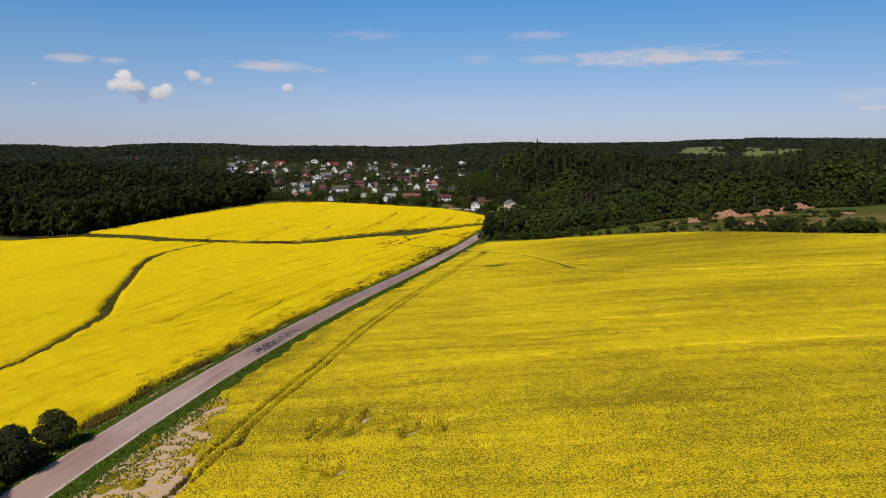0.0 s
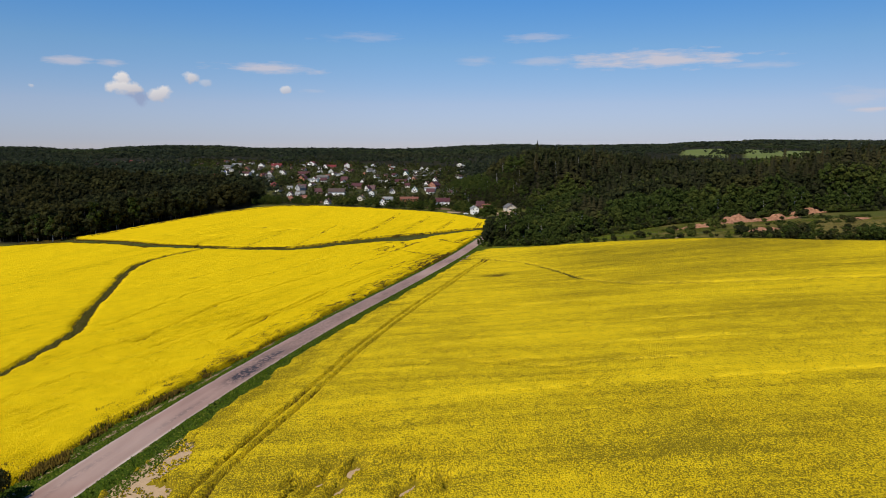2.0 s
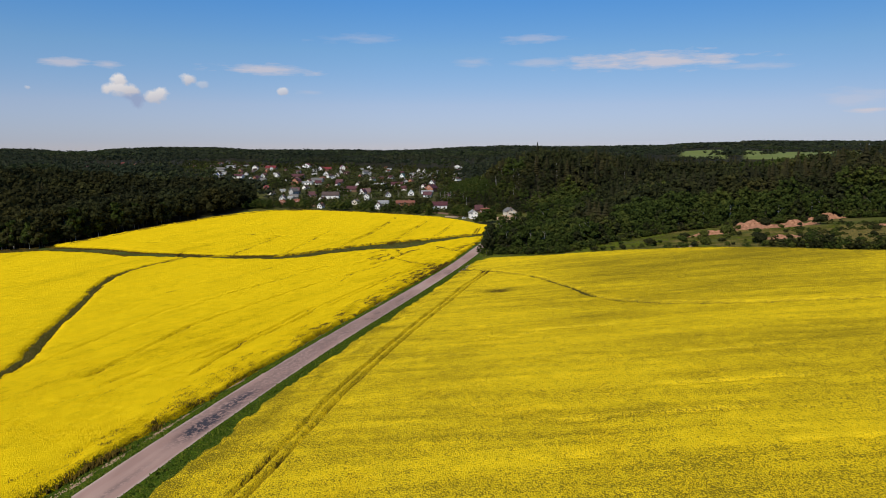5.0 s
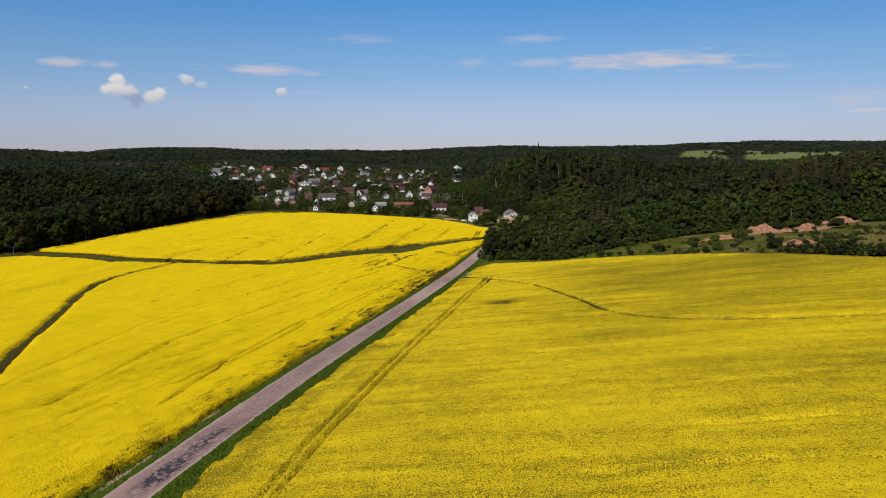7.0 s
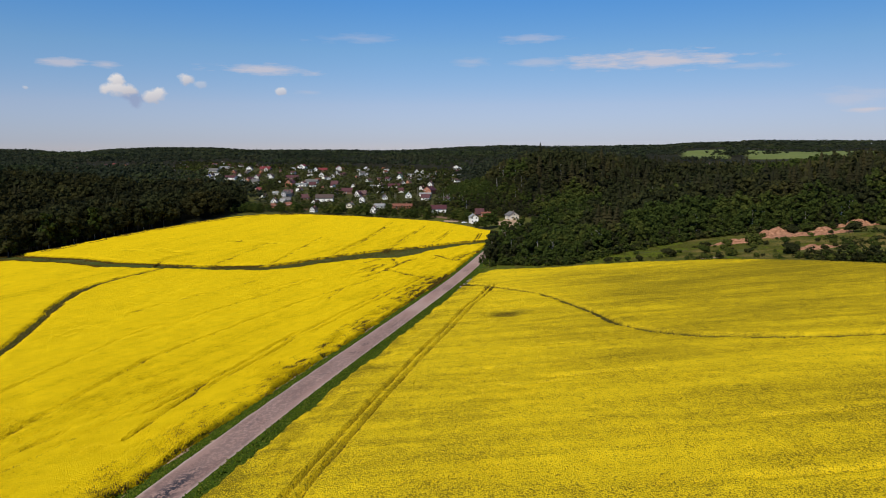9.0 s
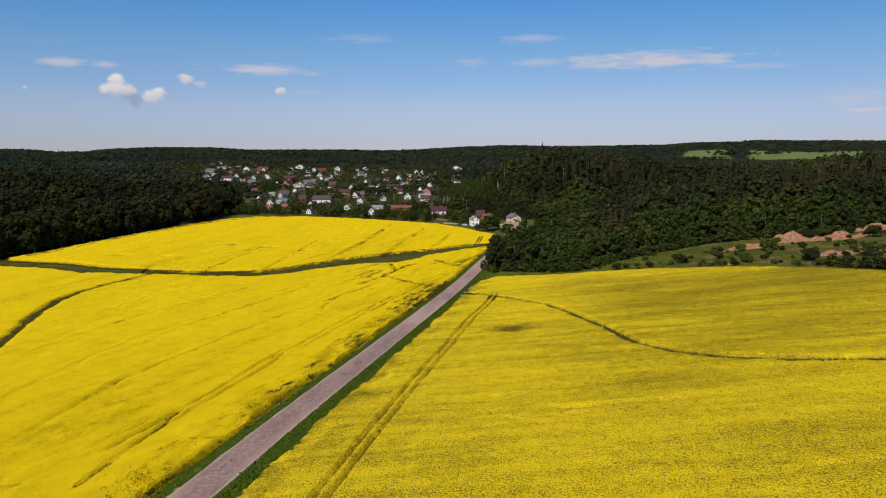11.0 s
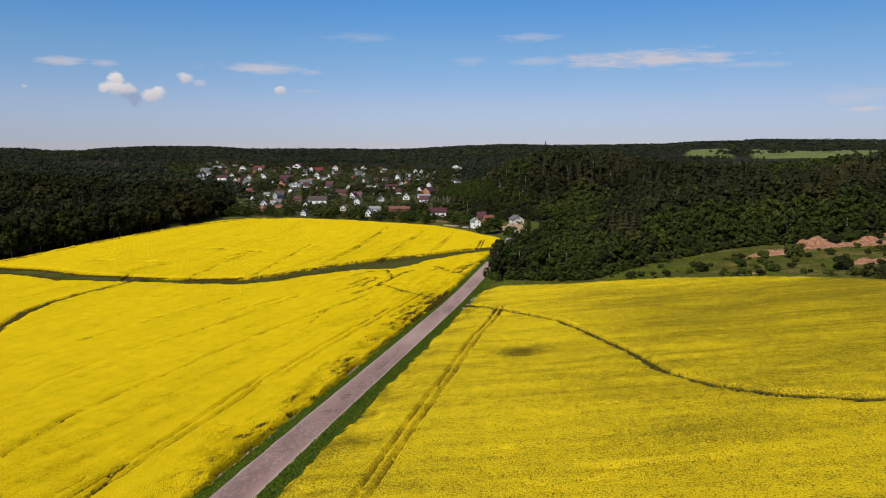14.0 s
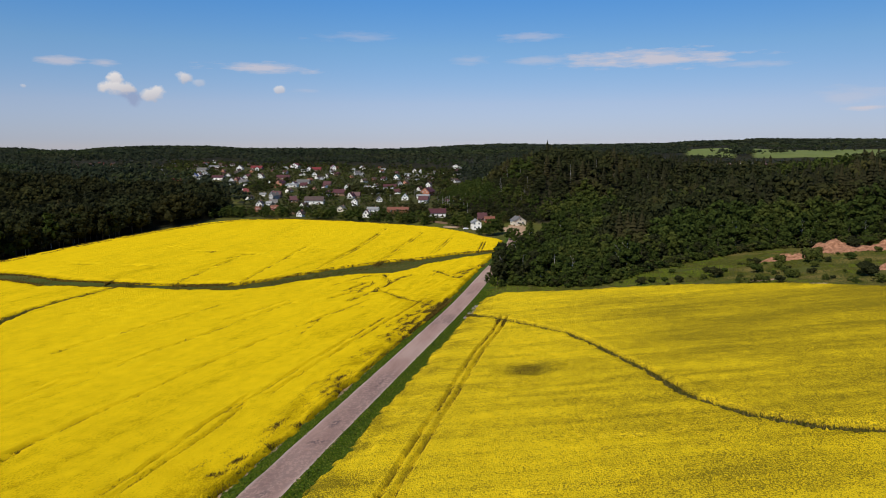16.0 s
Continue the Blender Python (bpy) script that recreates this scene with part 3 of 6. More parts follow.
def crop_right(x, y):
    """Share of the full crop height on the right field."""
    d = off_road(x, y)
    e0 = 5.8 + 0.4 * smooth(150, 185, y)
    c = smooth(0, 0.9, d - e0 + 0.5 * wobble(x, y, 7, 5) + 0.9 * wobble(x, y, 1.1, 29)) * (0.62 + 0.38 * smooth(0, 5.5, d - e0 + 3.5 * wobble(x, y, 5, 27)))
    dr, ar = line_dist(x, y, RIGHT)
    c = np.minimum(c, smooth(0.7, 1.3, dr + 0.5 * wobble(x, y, 2, 6) - 0.8 * smooth(0.45, 0.65, ar)))
    rut = np.minimum(np.abs(d - 17.1 - 0.7 * wobble(y, y * 0, 30, 7)), np.abs(d - 18.9 - 0.7 * wobble(y, y * 0, 30, 7)))
    c = np.where(y < 318, np.minimum(c, 1 - (0.62 + 0.36 * smooth(0.35, 0.6, vnoise(x, y, 5, 23))) * (1 - smooth(0.2, 0.52, rut))), c)
    bare = inside(x + 1.2 * wobble(x, y, 3, 12), y + 1.5 * wobble(x, y, 3, 13), [(-46, 58), (-42.7, 76), (-39.7, 90), (-36.7, 103), (-33.5, 107), (-32, 98), (-30.5, 84), (-29, 76), (-30, 58)])
    c = np.where(bare, 0.6 * c * smooth(0.66, 0.82, 0.6 * vnoise(x, y, 2.2, 14) + 0.4 * vnoise(x, y, 0.9, 24)), c)
    for px_, py_, rx, ry in ((-13, 88, 4.5, 3), (-10, 91, 3.5, 2.5), (-2.5, 86, 3.5, 2.5), (-13, 76.5, 3, 2.0), (-25.5, 85.5, 1.6, 2.2), (-1.5, 87.5, 3, 1.5)):
        rr = np.hypot((x - px_) / rx, (y - py_) / ry) + 0.85 * wobble(x * 2.0 - 0.6 * y, y * 0.35, 1.3, 15) + 0.2 * wobble(x, y, 0.7, 30)
        c = np.minimum(c, smooth(0.05, 1.3, rr) ** 0.8)
    rr = np.hypot((x - 18.8) / 6.0, (y - 255.5) / 5.0) + 0.6 * wobble(x, y, 2.5, 16)
    c = np.minimum(c, 0.5 + 0.5 * smooth(0.35, 1.35, rr))
    for px_, py_, rx in ((30, 186, 12), (18, 182, 7), (38, 139, 22), (34, 127, 16), (60, 116, 20), (44, 232, 9), (12.5, 243, 3), (52, 158, 14), (28, 212, 9), (13, 194.5, 10), (16, 78.5, 6), (4, 78.5, 3), (15, 114.5, 6), (9.5, 68, 2), (22, 68.5, 3), (24, 96, 2)):
        rr = np.hypot((x - px_) / rx, (y - py_ - 0.04 * (x - px_)) / 0.8) + 1.0 * wobble(x, y, 1.8, 17)
        c = np.minimum(c, 0.55 + 0.45 * smooth(0.3, 1.0, rr))
    de, _ = line_dist(x, y, EDGE_R)
    far_side = y > np.interp(x, [p[0] for p in EDGE_R], [p[1] for p in EDGE_R])
    c = np.where(far_side, 0, np.minimum(c, smooth(0.0, 1.5, de)))
    rough_edge = smooth(14.5, 9, d) * smooth(0.5, 0.7, vnoise(x, y * 0.35, 4, 22))
    return c * (1 - 0.4 * rough_edge)


def soil_share(x, y):
    d = off_road(x, y)
    s = 0.25 * (1 - smooth(0, 1, np.abs(d + 6.2) / 0.9)) * (0.4 + vnoise(x, y, 12, 31)) * (y < 400)
    s = np.maximum(s, 0.9 * ((d > 5.4) & (d < 17) & (y < 107) & (y > 40)))
    s = np.maximum(s, 0.85 * ((d > 19.5) & (d < 60) & (y < 100) & (y > 60)))
    s = np.maximum(s, 0.75 * smooth(1.3, 0.6, np.abs(d - 18)) * (y < 316))
    for line, half in ((LONG, 5.0), (LEFT, 2.4), (RIGHT, 1.5)):
        s = np.maximum(s, 0.2 * smooth(half, half * 0.5, line_dist(x, y, line)[0]))
    s = np.maximum(s, 0.9 * smooth(9, 5, np.hypot((x - 11), (y - 328) / 2.4)))
    edge = line_dist(x, y, EDGE_R)[0]
    s = np.maximum(s, 0.62 * smooth(8, 4, edge) * smooth(0.45, 0.62, vnoise(x, y, 9, 34)) * (x > 40))
    s = np.maximum(s, 0.6 * smooth(0.7, 0.4, np.abs(d + 6.5)) * smooth(0.45, 0.6, vnoise(y, y * 0, 14, 33)) * (y < 400))
    return s


def bloom_map(x, y):
    """Where the right field flowers more or less freely."""
    v = -0.02 + 0.11 * smooth(74, 110, y) + 0.05 * smooth(150, 215, y)
    for cx, cy, rx, ry, s in ((28, 275, 26, 40, 0.12), (105, 275, 60, 48, -0.26), (60, 288, 20, 40, -0.2), (42, 196, 14, 8, -0.2), (18.8, 255.5, 5.5, 6.0, -0.6), (56, 246, 10, 9, 0.14), (130, 300, 60, 25, -0.2), (90, 230, 50, 16, -0.1), (34, 216, 24, 9, -0.16), (30, 228, 16, 8, -0.1), (26, 89, 16, 5, -0.14), (75, 190, 40, 10, 0.12), (50, 182, 30, 10, 0.08), (35, 116, 70, 2.5, 0.2),
                              (15, 104, 30, 5, -0.08), (60, 96, 40, 6, -0.08), (20, 150, 40, 6, 0.08), (60, 165, 60, 7, -0.08), (8, 200, 14, 12, 0.1)):
        v = v + s * np.exp(-((x - cx) / rx) ** 2 - ((y - cy - 0.04 * (x - cx)) / ry) ** 2)
    d = off_road(x, y)
    v = v - 0.3 * smooth(9, 2, line_dist(x, y, EDGE_R)[0] + 4 * vnoise(x, y, 9, 34)) * smooth(28, 50, x)
    v = v - 0.24 * smooth(15, 8, d) * smooth(0.4, 0.65, vnoise(x, y, 7, 28))
    return np.where(d > 0, v, -0.17 * smooth(-17, -8, d) * smooth(0.48, 0.72, vnoise(x + 0.3 * y, y * 0.35, 4, 21)))


# ---------------------------------------------------------------- ground, road, crop
def grid_faces(nx, ny, keep=None):
    i = np.arange(nx - 1)[None, :] + np.arange(ny - 1)[:, None] * nx
    f = np.stack([i, i + 1, i + 1 + nx, i + nx], -1).reshape(-1, 4)
    return f if keep is None else f[keep.ravel()]


def spaced(a, b, first, last, power=1.6):
    """Steps from a to b that grow from first to last."""
    out, v = [a], a
    while v < b:
        s = (v - a) / (b - a)
        v += first + (last - first) * s ** power
        out.append(v)
    return np.array(out)


def compact(verts, faces, *attrs):
    used = np.unique(faces)
    remap = np.full(len(verts), -1, np.int64)
    remap[used] = np.arange(len(used))
    return (verts[used], remap[faces], *[a[used] for a in attrs])


# the ground sheet, fine near the walk and wide towards the horizon
gx = np.concatenate([-spaced(0, 4800, 2.6, 260)[::-1][:-1], spaced(0, 4800, 2.6, 260)])
gy = np.concatenate([np.array([-4000, -1500, -500, -150, -40]), spaced(0, 4850, 2.2, 150, 1.3)])
GX, GY = np.meshgrid(gx, gy)
GZ = land(GX, GY)
GD = off_road(GX, GY)
GZ = GZ - 0.30 * np.exp(-((np.abs(GD) - 5.2) / 1.0) ** 2) * (GY < 440) - 0.12 * (np.abs(GD) < 4.2) * (GY < 620)
dl_, _ = line_dist(GX, GY, LONG)
d2_, _ = line_dist(GX, GY, LEFT)
d3_, _ = line_dist(GX, GY, RIGHT)
GZ = GZ - 0.5 * smooth(4, 0, dl_) - 0.5 * smooth(2.5, 0, d2_) - 0.3 * smooth(2, 0, d3_)
lush = np.maximum(smooth(8.2, 6.6, np.abs(GD)) * smooth(410, 380, GY), np.maximum(0.35 * smooth(7, 5, dl_), 0.2 * inside(GX, GY, SWALE)))
# ground colour darker through near and far woods, by less than half in the village
dark_floor = np.maximum(inside(GX, GY, WOOD_LEFT), inside(GX, GY, WOOD_RIGHT)) * 1.0
dark_floor = np.maximum(dark_floor, (GY > 1000) & ~inside(GX, GY, VILLAGE) & (GY < 4900))
dark_floor = np.maximum(dark_floor, 0.45 * inside(GX, GY, VILLAGE))
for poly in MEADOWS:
    dark_floor = dark_floor * ~inside(GX, GY, poly)
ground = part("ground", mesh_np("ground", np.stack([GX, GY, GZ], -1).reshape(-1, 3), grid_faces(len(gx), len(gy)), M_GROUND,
                                {"soil": soil_share(GX, GY).ravel(), "lush": lush.ravel(), "wood": dark_floor.ravel()}, True))
tagged(ground, "grassy rolling ground with bare soil patches", "ground", kind="structure")


def strip(name, y0, y1, half, lift, material, step=1.2, cols=21):
    ys = np.arange(y0, y1 + step, step)
    ds = np.linspace(-half, half, cols)
    D, Y = np.meshgrid(ds, ys)
    ragged = 0.22 * (vnoise(Y, D * 0 + np.sign(D), 2.5, 41) - 0.5) * (np.abs(D) > half * 0.99)
    X = road_x(Y) + D + ragged
    Z = land(road_x(Y), Y) * 0.5 + land(X, Y) * 0.5 + lift - 0.02 * (D / half) ** 2 * 3
    worn = 0.0
    for cy, cd, sy, sd, w in ((137, 0.6, 5.5, 1.3, 2.4), (148, 0.3, 8, 1.7, 1.1), (96, -0.8, 5, 0.5, 0.5), (115, 0.9, 7, 0.5, 0.5), (172, -0.6, 9, 0.6, 0.6), (255, 0.5, 8, 0.8, 0.6), (230, 0.0, 2.5, 0.9, 0.8), (221, 0.3, 1.3, 1.8, 0.8), (202, 0.2, 1.2, 1.0, 0.75)):
        worn = np.maximum(worn, w * np.exp(-((Y - cy) / sy) ** 2 - ((D - cd) / sd) ** 2))
    worn = np.maximum(worn, 0.35 * smooth(0.55, 0.75, vnoise(D * 3, Y, 16, 43)) * (Y > 130))
    dust = (0.55 + 0.5 * (D > 0) * smooth(130, 95, Y)) * smooth(half - 0.5, half - 0.1, np.abs(D)) * (0.5 + vnoise(D, Y, 5, 46)) + 0.25 * smooth(0.6, 0.8, vnoise(D * 4, Y, 20, 44))
    return part(name, mesh_np(name, np.stack([X, Y, Z], -1).reshape(-1, 3), grid_faces(len(ds), len(ys)), material,
                              {"worn": worn.ravel(), "dust": dust.ravel()}, True))


road = strip("road", -200, 560, 3.0, 0.62, M_ROAD)
road.data.flip_normals() if road.data.polygons[0].normal.z < 0 else None
tagged(road, "narrow worn asphalt country road, pinkish grey with dusty edges", "road", kind="structure")


def verge_z(x, y):
    """The grassy shoulder: from the road's edge down a soft slope to the crop's foot."""
    d = np.abs(off_road(x, y))
    top = 0.5 * (land(road_x(y), y) + land(x, y)) + 0.54
    return top + (land(x, y) - 0.02 - top) * smooth(3.0, 5.6, d) + 0.10 * (vnoise(x, y, 0.8, 47) - 0.5) * smooth(3.0, 3.6, d)


def verge_strip(side, reach):
    ys = np.arange(-200, 560, 1.0)
    ds = side * np.linspace(2.9, reach, 16)
    D, Y = np.meshgrid(ds, ys)
    X = road_x(Y) + D
    faces = grid_faces(len(ds), len(ys))
    soil = 0.5 * smooth(0.5, 0.75, vnoise(X, Y, 3, 48)) * smooth(0.6, 0.1, np.abs(np.abs(D) - 3.1)) + np.maximum(soil_share(X, Y), 0) * smooth(4.6, 5.6, np.abs(D))
    ob = part("verge", mesh_np("verge", np.stack([X, Y, verge_z(X, Y)], -1).reshape(-1, 3), faces if side > 0 else faces[:, ::-1], M_GROUND,
                               {"soil": soil.ravel(), "lush": np.full(D.size, 1.0), "wood": np.zeros(D.size)}, True))
    return tagged(ob, "lush green grass verge sloping from the road", "verge", kind="structure")


verge_strip(-1, 9.0)
verge_strip(1, 7.2)


def soil_strip(y0, y1, d0, seed):
    """A ragged strip of bare soil at the foot of the crop."""
    ys = np.arange(y0, y1, 0.7)
    half = 0.02 + 0.75 * smooth(0.45, 0.7, vnoise(ys, ys * 0, 2.2, seed)) * smooth(y0, y0 + 8, ys) * smooth(y1, y1 - 8, ys)
    mid_x = road_x(ys) + d0 + 0.5 * (vnoise(ys, ys * 0, 7, seed + 1) - 0.5)
    t = np.linspace(-1, 1, 5)
    X = mid_x[:, None] + half[:, None] * t[None]
    Y = np.repeat(ys[:, None], 5, 1) + 0.15 * (lattice(X, X * 0 + 1, seed) - 0.5)
    Z = verge_z(X, Y) + 0.07 - 0.14 * t[None] ** 2
    ob = part("soil_strip", mesh_np("soil_strip", np.stack([X, Y, Z], -1).reshape(-1, 3), grid_faces(5, len(ys)), M_SOIL, None, True))
    return tagged(ob, "bare pale soil strip at the crop's foot", "soil", kind="structure")


for y0, y1, d0, seed in ((104, 150, -6.1, 45), (156, 172, -6.3, 46), (192, 226, -6.2, 47), (236, 262, -6.3, 48)):
    soil_strip(y0, y1, d0, seed)


def crop_sheet(name, xs_of_d, ys, cover_of, material, label, seed):
    D, Y = np.meshgrid(xs_of_d, ys)
    jit = np.minimum(np.gradient(xs_of_d)[None, :], 1.0) * 0.35
    X = road_x(Y) + D + (lattice(D * 3.1, Y * 1.7, seed) - 0.5) * jit
    Y = Y + (lattice(D * 1.3, Y * 2.9, seed + 1) - 0.5) * np.minimum(np.gradient(ys)[:, None], 1.0) * 0.5
    c = cover_of(X, Y)
    h = 1.1 * c * (0.86 + 0.20 * vnoise(X, Y, 1.1, seed + 2) + 0.18 * vnoise(X, Y, 5, seed + 3))
    Z = land(X, Y) + h - 0.05 * (c < 0.02)
    V = np.stack([X, Y, Z], -1).reshape(-1, 3)
    tip = (smooth(0.03, 0.42, c) * (0.8 + 0.2 * vnoise(X, Y, 2, seed + 6))).ravel()
    any_c = np.maximum.reduce([c[:-1, :-1], c[1:, :-1], c[:-1, 1:], c[1:, 1:]]) > 0.03
    F = grid_faces(len(xs_of_d), len(ys), any_c)
    V, F, tip = compact(V, F, tip)
    ob = part(name, mesh_np(name, V, F, material, {"tip": tip, "rich": bloom_map(V[:, 0], V[:, 1])}, False))
    return tagged(ob, label, "crop", kind="stuff")


dl = -np.concatenate([np.arange(5.2, 26, 0.5), spaced(26, 190, 0.8, 1.35), spaced(192, 420, 1.6, 4.0)])[::-1]
yl = np.concatenate([np.arange(-180, 60, 6.0), spaced(62, 330, 0.8, 1.6), np.arange(331.5, 630, 2.0)])
crop_sheet("rape_field", dl, yl, crop_left, M_CROP_L, "dense flowering yellow rape crop beside the road", 50)
dr = np.concatenate([np.arange(5.4, 28, 0.38), spaced(28, 300, 0.52, 3.2)])
yr = np.concatenate([np.arange(-180, 58, 6.0), spaced(60, 372, 0.5, 1.6)])
crop_sheet("rape_field", dr, yr, crop_right, M_CROP_R, "sparser olive and yellow flowering rape crop", 60)


def tufts(name, pts, size, material, label, seed, low=0.45, tip_hi=1.0, tip_lo=0.8, lean=0.3, category="crop", tint=None):
    """Many small blossom or grass heads: three-sided tufts standing on the points."""
    rng = np.random.default_rng(seed)
    n = len(pts)
    s = size * rng.uniform(0.6, 1.3, n)
    a = rng.uniform(0, 6.283, n)
    V = np.zeros((n, 4, 3))
    for k in range(3):
        V[:, k, 0] = pts[:, 0] + np.cos(a + k * 2.094) * s * 0.5
        V[:, k, 1] = pts[:, 1] + np.sin(a + k * 2.094) * s * 0.5
        V[:, k, 2] = pts[:, 2] - s * low
    V[:, 3] = pts + np.stack([rng.normal(0, lean, n) * s, rng.normal(0, lean, n) * s, s * rng.uniform(0.12, 0.5, n)], -1)
    o = (np.arange(n) * 4)[:, None, None]
    F = (np.array([[0, 1, 3], [1, 2, 3], [2, 0, 3]])[None] + o).reshape(-1, 3)
    tip = np.tile([tip_lo, tip_lo, tip_lo, tip_hi], n)
    ob = part(name, mesh_np(name, V.reshape(-1, 3), F, material, {"tip": tip, "rich": np.repeat(bloom_map(pts[:, 0], pts[:, 1]), 4), "tint": np.repeat(rng.random(n) if tint is None else tint, 4)}))
    return tagged(ob, label, category, kind="stuff")


def crop_points(cover_of, n, box, seed, power=1.0, keep=0.4):
    rng = np.random.default_rng(seed)
    x0, x1, y0, y1 = box
    y = y0 + (y1 - y0) * rng.random(n) ** power
    x = road_x(y) + x0 + (x1 - x0) * rng.random(n)
    ok = (np.abs(x) < 0.66 * (y + 8) + 6) & (rng.random(n) < smooth(max(abs(x0), abs(x1)), 45, np.abs(off_road(x, y))) * smooth(y1, y1 - 130, y))
    x, y = x[ok], y[ok]
    c = cover_of(x, y)
    ok = c > keep
    x, y, c = x[ok], y[ok], c[ok]
    return np.stack([x, y, land(x, y) + 1.1 * c * (0.88 + 0.22 * vnoise(x, y, 5, seed))], -1)


tufts("rape_blossom", crop_points(crop_right, 220000, (6, 150, 66, 215), 71, 1.25), 0.33, M_CROP_R, "loose yellow rape blossom heads over green stems", 72)
tufts("rape_blossom", crop_points(crop_left, 120000, (-110, -6, 66, 280), 73, 1.1), 0.42, M_CROP_L, "dense yellow rape blossom heads", 74)
tufts("rape_blossom", crop_points(crop_right, 45000, (6, 160, 165, 370), 75, 1.0), 0.6, M_CROP_R, "loose yellow rape blossom heads over green stems", 76)


def verge_points(n, lo, hi, y0, y1, seed):
    rng = np.random.default_rng(seed)
    y = rng.uniform(y0, y1, n)
    d = rng.uniform(lo, hi, n)
    x = road_x(y) + d
    ok = np.abs(x) < 0.66 * (y + 8) + 6
    x, y = x[ok], y[ok]
    return np.stack([x, y, verge_z(x, y)], -1)


tufts("verge_grass", np.concatenate([verge_points(18000, -6.3, -3.1, 66, 400, 81), verge_points(5000, -8.4, -6.2, 66, 150, 80), verge_points(27000, 3.1, 7.6, 66, 372, 82)]), 0.5, M_GRASS,
      "lush green roadside grass", 83, low=0.2, category="grass")


def ditch_points(n, line, half, seed, lift=-0.2):
    rng = np.random.default_rng(seed)
    k = rng.integers(0, len(line) - 1, n)
    s = rng.random(n)
    P = U(line, float)
    q = P[k] * (1 - s)[:, None] + P[k + 1] * s[:, None] + rng.uniform(-half, half, (n, 2))
    return np.stack([q[:, 0], q[:, 1], land(q[:, 0], q[:, 1]) + lift * rng.uniform(0.5, 1.1, n)], -1)


def swale_points(n, seed):
    rng = np.random.default_rng(seed)
    x, y = rng.uniform(-112, 34, n * 4), rng.uniform(394, 500, n * 4)
    ok = inside(x, y, SWALE)
    x, y = x[ok][:n], y[ok][:n]
    return np.stack([x, y, land(x, y) + 0.2 * rng.random(len(x))], -1)


tufts("ditch_grass", np.concatenate([ditch_points(5000, LONG[:8], 4.0, 84), swale_points(9000, 88), ditch_points(10000, LEFT, 1.15, 85, 0.75), ditch_points(3400, RIGHT, 0.75, 86, 0.6)]), 0.62, M_DITCH,
      "coarse green grass growing in the field ditches", 87, low=0.9, category="grass")


def bare_points(n, seed):
    rng = np.random.default_rng(seed)
    x, y = rng.uniform(-41, -31, n), rng.uniform(58, 106, n)
    d = off_road(x, y)
    ok = (d > 6.2) & (d < 15) & (vnoise(x, y, 1.4, 95) > 0.45)
    x, y = x[ok], y[ok]
    return np.stack([x, y, land(x, y) + 0.1], -1)


tufts("stunted_rape", bare_points(2600, 96), 0.38, M_CROP_R, "stunted rape plants on bare soil", 97, low=0.3)
tufts("field_weeds", bare_points(2200, 98), 0.3, M_DRY, "dry weeds on bare soil", 99, low=0.2, category="grass")


def stalk_points(line, half, step, seed, cover, lift, keep=0.35, patch=7):
    """Bare stalks along a line, in broken runs."""
    rng = np.random.default_rng(seed)
    P = U(line, float)
    seg = np.hypot(*np.diff(P, axis=0).T)
    n = max(4, int(seg.sum() / step))
    s = np.sort(rng.random(n)) * seg.sum()
    run = np.concatenate([[0], np.cumsum(seg)])
    x = np.interp(s, run, P[:, 0]) + rng.normal(0, half, n)
    y = np.interp(s, run, P[:, 1]) + rng.normal(0, half, n)
    ok = vnoise(x, y, patch, seed + 1) > keep
    x, y = x[ok], y[ok]
    return np.stack([x, y, land(x, y) + lift * np.maximum(cover(x, y), 0.55)], -1)


# dark stalks added at crop height, so that the ruts' gaps read as dark lines
STALKS = [stalk_points(line, 0.17, 0.085, 700 + i, crop_left, 1.25, 0.46 - 0.42 * deep) for i, (line, deep) in enumerate(RUTS)]
STALKS += [stalk_points(line, 0.55, 0.07, 740 + i, crop_left, 1.22, 0.3, 3) for i, line in enumerate(TRAMPLED)]
STALKS += [stalk_points([(x, y + 0.8) for x, y in SWALE[:10]], 0.5, 0.05, 755, crop_left, 1.0, 0.1, 5), stalk_points([(x, y - 0.8) for x, y in SWALE[10:]], 0.4, 0.12, 756, crop_left, 1.1, 0.3, 5)]
P = [stalk_points([(q[0] + 2.5, q[1] - 1.5) for q in TOP_FIELD[:9]], 0.5, 0.12, 760, crop_left, 1.45, 0.2)]
P += [stalk_points([(q[0] + 6.5, q[1] - 3.5) for q in TOP_FIELD[:9]], 0.3, 0.2, 761, crop_left, 1.45, 0.3)]
STALKS += P
STALKS += [stalk_points([(road_x(yy) + 18 + side, yy) for yy in range(66, 318, 6)], 0.15, 0.09, 770 + int(side * 10), crop_right, 1.05, 0.25) for side in (-0.9, 0.9)]
for line, half, cover, seed in ((LONG[:8], 5.0, crop_left, 780), (LEFT, 1.9, crop_left, 782), (RIGHT, 1.0, crop_right, 784)):
    Q = U(line, float)
    tx, ty = np.gradient(Q[:, 0]), np.gradient(Q[:, 1])
    ln = np.hypot(tx, ty)
    for k, side in enumerate((-1, 1)):
        STALKS.append(stalk_points(list(zip(Q[:, 0] - side * half * ty / ln, Q[:, 1] + side * half * tx / ln)), 0.4, 0.08, seed + k, cover, 0.92, 0.2, 4))
rng = np.random.default_rng(790)
px_, py_ = 18.8 + rng.normal(0, 2.6, 620), 255.5 + rng.normal(0, 2.6, 620)
STALKS.append(np.stack([px_, py_, land(px_, py_) + 0.72], -1))
yy = rng.uniform(66, 360, 26000)
xx = road_x(yy) - 6.6 - 2.1 * smooth(165, 98, yy) - np.abs(rng.normal(0, 0.45, 26000))
